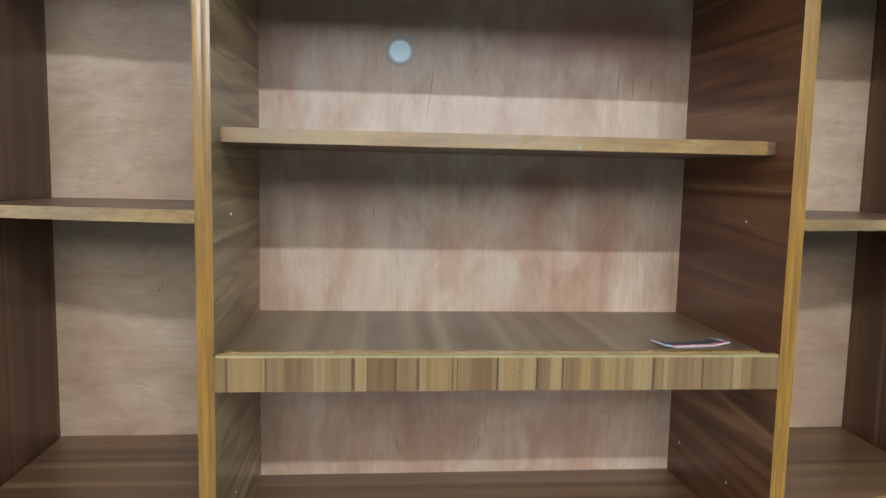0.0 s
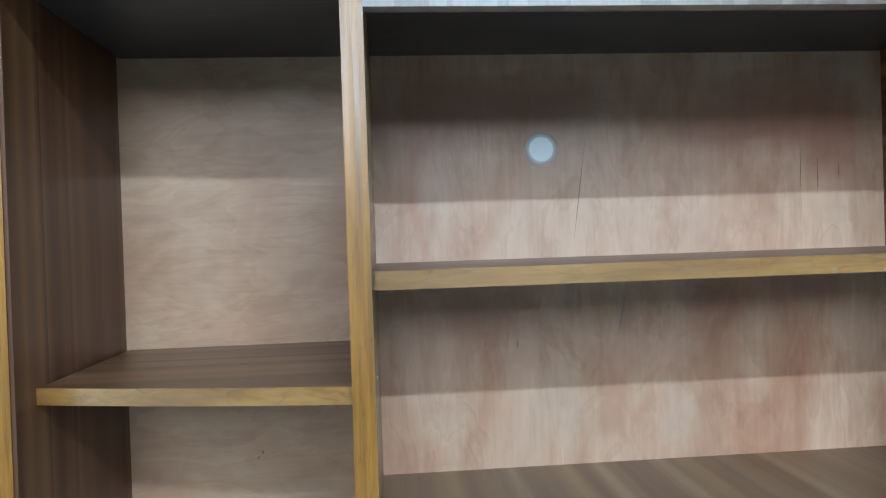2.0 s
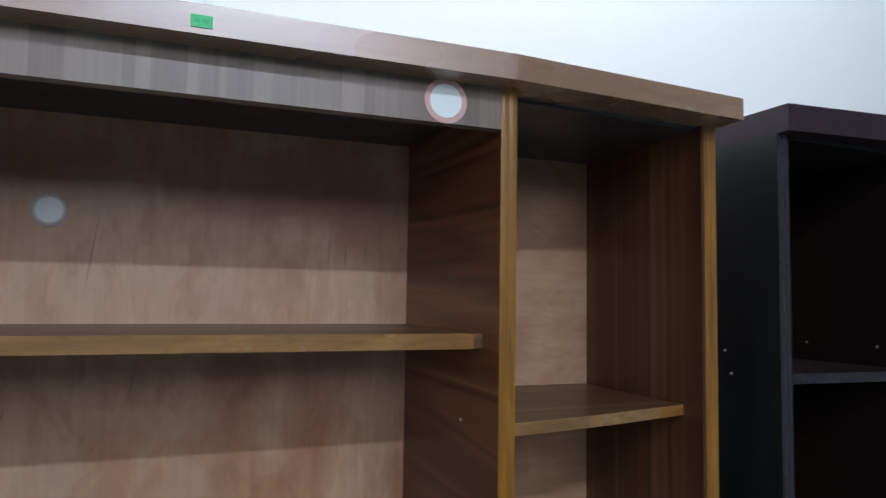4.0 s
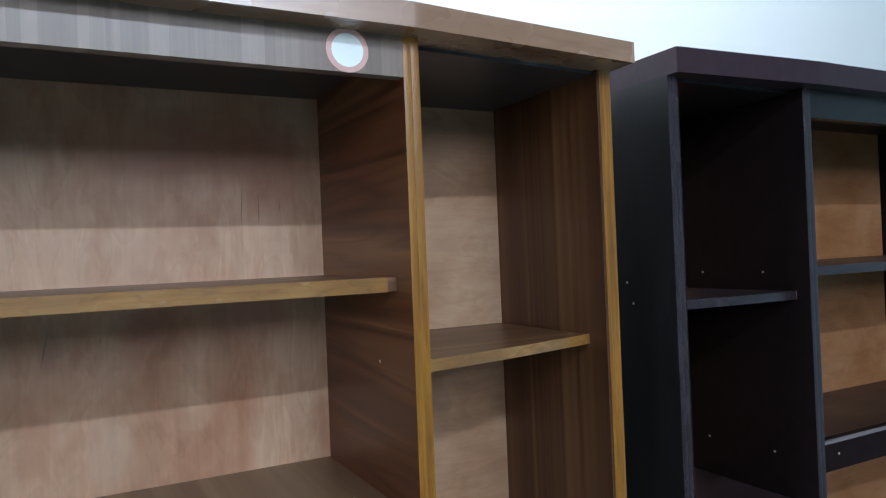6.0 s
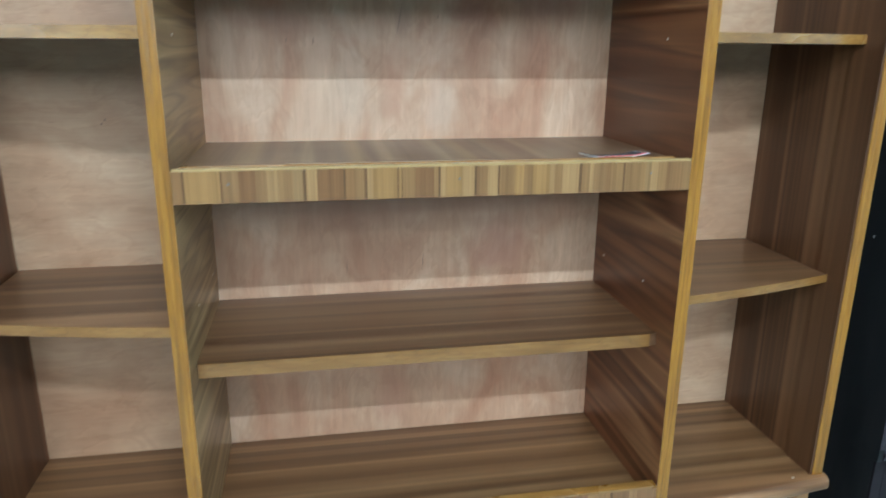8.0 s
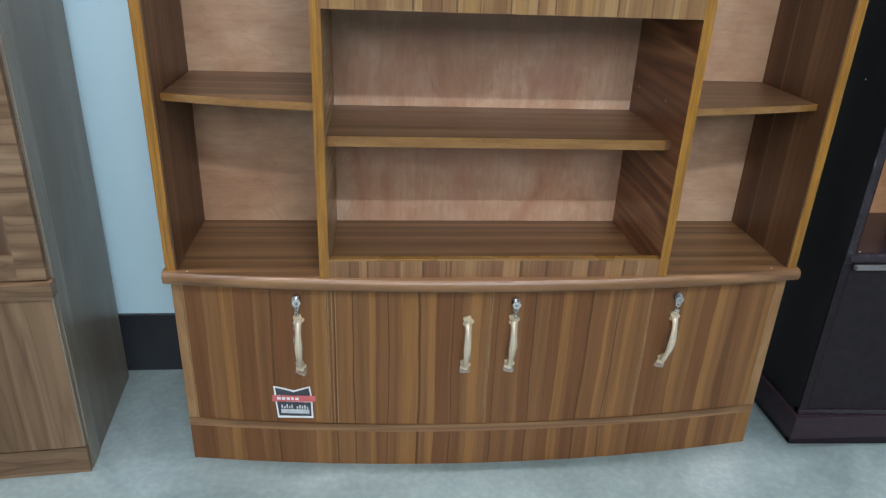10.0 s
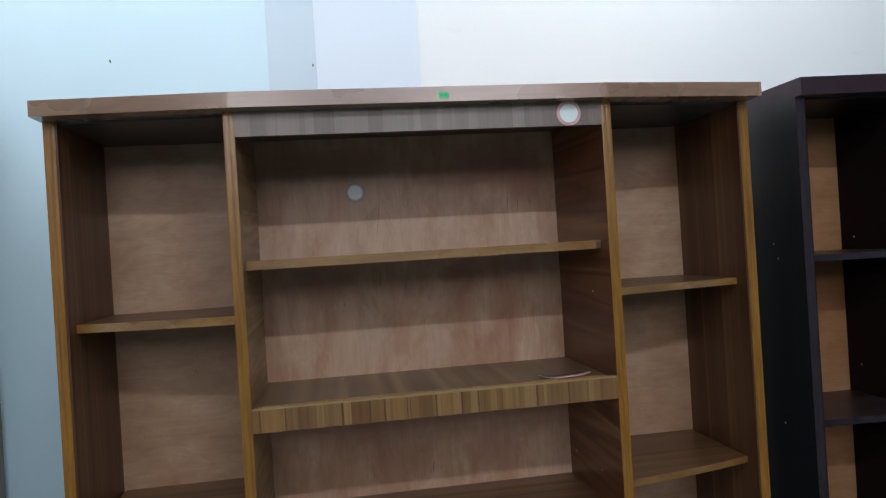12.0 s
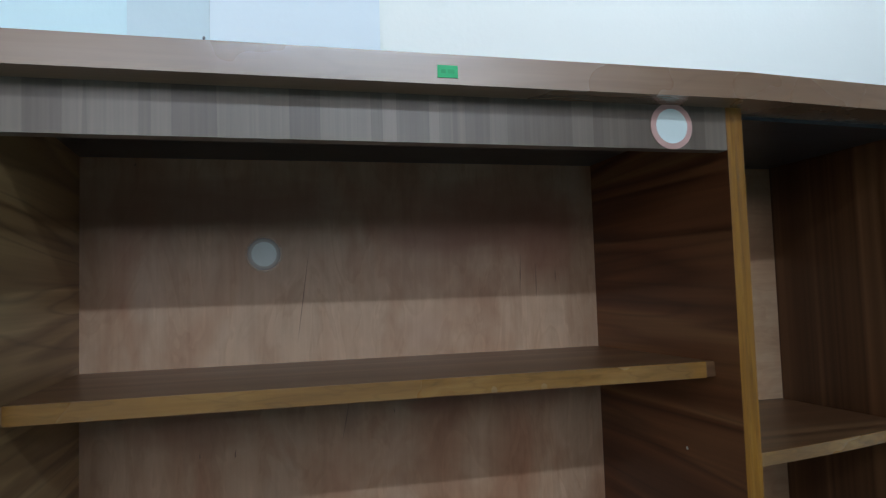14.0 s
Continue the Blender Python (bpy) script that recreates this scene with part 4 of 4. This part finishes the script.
        if s["beads"] and x0 < -0.3 and x1 > -0.3:
            for e in (x0 + 0.010, x0 + 0.019):
                part("edge_band", bowed(e, e + 0.0028, s["plinth"] + 0.0235, zb - 0.0115, 0.004, bow_c, bow_d, Xo, 0.0008, 0.0003, 1), s["base_edge_mat"], door)
        doors.append(door)
    part("plinth_ledge", bowed(-Xo, Xo, s["plinth"], s["plinth"] + 0.022, 0.02, bow_c, bow_d, Xo, 0.004), s["counter_mat"], u)
    part("plinth", bowed(-Xo, Xo, 0.0, s["plinth"] - 0.0004, 0.018, bow_c, bow_d, Xo, 0.001), s["door_mat"], u)
    return u, doors


BROWN = dict(base_edge_mat=M_BASE_EDGE, beads=True, valance_mat=M_VALANCE, bead=0.0006, soffit=M_SOFFIT_SHADE, W=0.39, tp=0.022, Wo=0.7445, yb=0.352, yo=0.044, counter=0.569, under_top=1.8129, top=1.8441, upright=M_UPRIGHT, edge=M_EDGE, edge_x=M_EDGE_X, edge_low=M_EDGE_LOW,
             edge_label="grooved ochre wood edge strip", back=M_PLY, back_wing=M_PLY_PALE, back_label="pinkish bare plywood sheet", divider=M_DIVIDER, divider_left=M_DIVIDER_LIT, strip=M_UPRIGHT,
             top_mid=-0.0385, top_end=-0.006, top_half=0.773, top_kink=0.394, top_mat=M_TOP, valance=1.7613, fascia_mat=M_FASCIA, rail_mat=M_RAIL,
             centre_shelves=((1.4898, 1.508, 0.047), (0.867, 0.889, 0.055)), shelf_mat=M_SHELF, fascia=(1.1588, 1.209), deck_mat=M_DECK, lip_mat=M_LIP_PALE, lip_back=M_EDGE_X, rail=0.612,
             left_shelves=((1.3816, 1.398), (0.954, 0.969)), right_shelves=((1.3839, 1.3985), (0.956, 0.970)), wing_in=0.018, wing_out=0.089, wing_bow=0.006,
             bow=(0.015, 0.055), counter_half=0.773, counter_bow=(-0.026, 0.054), counter_thick=0.031, counter_mat=M_COUNTER, door_mat=M_DOOR, plinth=0.110)
unit, unit_doors = display_shelf((0, 0, 0), "brown walnut laminate open display shelf with cupboard doors below", BROWN)

for k, (x, z0, z1, lean) in enumerate(((-0.470, 0.309, 0.440, 0.0), (-0.061, 0.318, 0.443, 0.002), (0.051, 0.320, 0.447, 0.003), (0.463, 0.313, 0.440, 0.012))):
    y = arc_front(x, 0.015, 0.055, 0.7665)
    pull_handle(unit_doors[k], x, y, z0, z1, lean)
    if k != 1:
        door_lock(unit_doors[k], x + (0.001 if k else -0.001), y, 0.500)
brand_label(unit, pose(-0.492, arc_front(-0.492, 0.015, 0.055, 0.7665), 0.196, 0, 0, math.degrees(math.atan(2 * 0.055 * -0.492 / 0.7665 ** 2)) * 1.0) @ Matrix.Diagonal((1.05, 1, 1.0, 1)))
loose = thing("paper_label", (0.307, 0.076, 1.2002), "folded paper label with black and red print lying on the shelf", "label", 10)
brand_label(loose, Matrix.Rotation(radians(-90), 4, "X"), 0.128, 0.082, True)
# round stickers and the small green label
for x, y, z, r in ((-0.143, 0.352, 1.668, 0.0180), (0.316, 0.0004, 1.788, 0.0205)):
    sticker = part("round_sticker", disc(r, 0.0012), M_CYAN, unit, "round pale cyan sticker")
    sticker.location = (x, y, z)
    if y < 0.1:
        part("printed_ring", ring(r, r + 0.0068, 0.001), M_ROSE, sticker, "rose coloured printed ring")
    else:
        film = ring(r - 0.0004, r + 0.0095, 0.0008)
        bmesh.ops.delete(film, geom=[f for f in film.faces if f.calc_center_median().y > -0.0007], context="FACES")
        part("clear_film", film, M_HALO, sticker, "clear film with a painted soft glow round the sticker")
green = part("price_label", box(0.0255, 0.0465, -0.0397, -0.0386, 1.8195, 1.8322, 0.0003), M_GREEN, unit, "small green handwritten price label")
part("label_print", joined(box(0.029, 0.034, -0.0400, -0.0397, 1.824, 1.828, 0), box(0.036, 0.043, -0.0400, -0.0397, 1.824, 1.828, 0)), M_GREEN_INK, green)
for x, z0, z1, lean in ((0.257, 1.598, 1.662, 0.003), (0.284, 1.592, 1.646, 0.001), (0.318, 1.615, 1.64, 0.001), (-0.087, 1.535, 1.68, 0.02), (-0.138, 0.928, 0.962, 0.001), (0.016, 0.930, 0.968, 0.002), (-0.028, 1.39, 1.45, 0.012), (0.045, 1.425, 1.432, 0.0), (-0.187, 1.376, 1.39, 0.002), (-0.235, 1.38, 1.389, 0.001), (-0.318, 1.797, 1.801, 0.003), (-0.567, 1.235, 1.239, 0.004), (-0.561, 1.242, 1.246, 0.004)):
    w = 0.0008 if lean < 0.01 else 0.0004
    sliver = [(x - lean / 2, z0), (x + w, (z0 + z1) / 2 - 0.004), (x + lean / 2, z1), (x - w, (z0 + z1) / 2)]
    part("plywood_crack", moved(prism(sliver, 0, 0.0006, 0), 0, 0.3521, 0, Matrix.Rotation(radians(90), 4, "X")), M_CRACK, unit, "thin dark crack in the plywood")
for at, side in (((0.39, 0.115, 1.389), "x"), ((0.39, 0.304, 0.960), "x"), ((0.39, 0.124, 0.964), "x"), ((-0.39, 0.113, 1.388), "x"), ((-0.39, 0.124, 0.964), "x"), ((-0.39, 0.30, 0.960), "x"),
                 ((-0.314, 0.0, 1.186), "y"), ((0.018, 0.0, 1.186), "y"), ((0.323, 0.0, 1.187), "y"), ((-0.717, 0.04, 0.569), "z"), ((0.701, 0.041, 0.569), "z")):
    screw(unit, at, side, *((0.0019, M_CHALK) if side == "y" else (0.0023, None)))

BLACK = dict(BROWN, beads=False, base_edge_mat=M_DARK_DOOR, bead=0.0006, soffit=M_BLACK, W=0.363, Wo=0.688, under_top=1.8188, top=1.861, upright=M_BLACK, edge=M_PLUM, edge_x=M_PLUM, edge_low=M_PLUM, edge_label="dark plum edge strip", back=M_PLY_ORANGE, back_wing=M_PLY_ORANGE,
             back_label="orange-brown bare plywood sheet", divider=M_BLACK_IN, divider_left=M_BLACK_IN, strip=M_BLACK_IN, yb=0.300, yo=0.016, top_mid=-0.030, top_end=-0.007, top_half=0.710, top_kink=0.375, top_mat=M_PLUM_TOP, valance=1.7643, fascia_mat=M_SATIN, rail_mat=M_SATIN, valance_mat=M_BLACK,
             centre_shelves=((1.4678, 1.484, 0.006), (0.80, 0.818, 0.03)), shelf_mat=M_BLACK_X, fascia=(1.0987, 1.1535), deck_mat=M_BLACK_X, lip_mat=M_LIP, lip_back=M_SATIN, rail=0.64,
             left_shelves=((1.424, 1.439), (1.024, 1.039)), right_shelves=((1.424, 1.439), (1.024, 1.039)), wing_in=0.030, wing_out=0.043, wing_bow=0.002,
             bow=(0.004, 0.016), counter_half=0.698, counter=0.603, counter_bow=(0.004, 0.008), counter_thick=0.029, counter_mat=M_PLUM, door_mat=M_DARK_DOOR, plinth=0.10)
dark = display_shelf((1.607, 0.035, 0), "black laminate open display shelf with plum edges", BLACK)[0]
part("plinth_skirt", box(-0.722, 0.722, 0.002, 0.33, 0.030, 0.104, 0.009), M_PLUM_TOP, dark, "plum skirting board with a rounded top")
part("toe_base", box(-0.690, 0.690, 0.030, 0.325, 0.0, 0.0298, 0.001), M_SATIN, dark)
part("bare_edge", box(-0.682, 0.697, 0.0015, 0.014, 0.563, 0.5738, 0.0014), M_CHALK, dark, "bare grey board edge under the counter")
for at in ((-0.7102, 0.131, 1.471), (-0.7102, 0.117, 1.434), (-0.7102, 0.128, 1.017), (-0.3852, 0.25, 1.474), (-0.3852, 0.10, 1.475), (-0.3852, 0.25, 1.119), (-0.3852, 0.09, 1.122)):
    screw(dark, at, "x")
for at, side in (((-0.321, 0.0, 1.128), "y"), ((-0.666, 0.03, 0.603), "z")):
    screw(dark, at, side)


# ---------------------------------------------------------------- neighbouring wardrobe
def wardrobe(at, turn):
    w = thing("wardrobe", at, "grey-brown wooden cabinet with a projecting ledge", "cabinet", turn)
    width, depth, high = 0.95, 0.43, 1.90
    part("side_panel", box(-0.02, 0.0, 0.02, depth, 0.0, high, 0.001), M_SIDE, w, "glossy grey-brown side panel")
    part("front_post", box(0.0002, 0.003, 0.0205, 0.082, 0.0, high - 0.001, 0.001), M_POST, w, "pale grey-brown front strip")
    part("side_panel", box(-width, -width + 0.02, 0.02, depth, 0.0, high, 0.001), M_UPRIGHT, w)
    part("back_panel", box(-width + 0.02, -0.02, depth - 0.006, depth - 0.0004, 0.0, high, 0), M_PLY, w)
    part("top_board", box(-width - 0.01, 0.012, -0.01, depth, high, high + 0.03, 0.002), M_WARDROBE, w)
    part("ledge", box(-width - 0.005, 0.006, -0.014, 0.019, 0.515, 0.553, 0.006), M_WARDROBE, w)
    part("plinth", box(-width, 0.0, 0.004, 0.0195, 0.0, 0.078, 0.001), M_WARDROBE, w)
    for x0, x1 in ((-width + 0.004, -width / 2 - 0.001), (-width / 2 + 0.001, -0.004)):
        part("lower_door", box(x0, x1, 0.002, 0.0195, 0.083, 0.511, 0.0015), M_WARDROBE_UP, w)
        part("edge_band", box(x1 + 0.0002, x1 + 0.0034, 0.003, 0.0193, 0.083, 0.511, 0.0006), M_POST, w)
        door = part("upper_door", box(x0 + 0.06, x1 - 0.06, 0.010, 0.0195, 0.62, high - 0.065, 0.0005), M_INSET, w)
        part("stile", box(x0, x0 + 0.0598, 0.001, 0.0195, 0.558, high - 0.005, 0.0012), M_WARDROBE, door)
        part("stile", box(x1 - 0.0598, x1, 0.001, 0.0195, 0.558, high - 0.005, 0.0012), M_WARDROBE, door)
        part("rail", box(x0 + 0.06, x1 - 0.06, 0.001, 0.0195, 0.558, 0.6198, 0.0012), M_WARDROBE, door)
        part("rail", box(x0 + 0.06, x1 - 0.06, 0.001, 0.0195, high - 0.0648, high - 0.005, 0.0012), M_WARDROBE, door)
    return w


wardrobe((-1.017, 0.022, 0.0), 5.0)
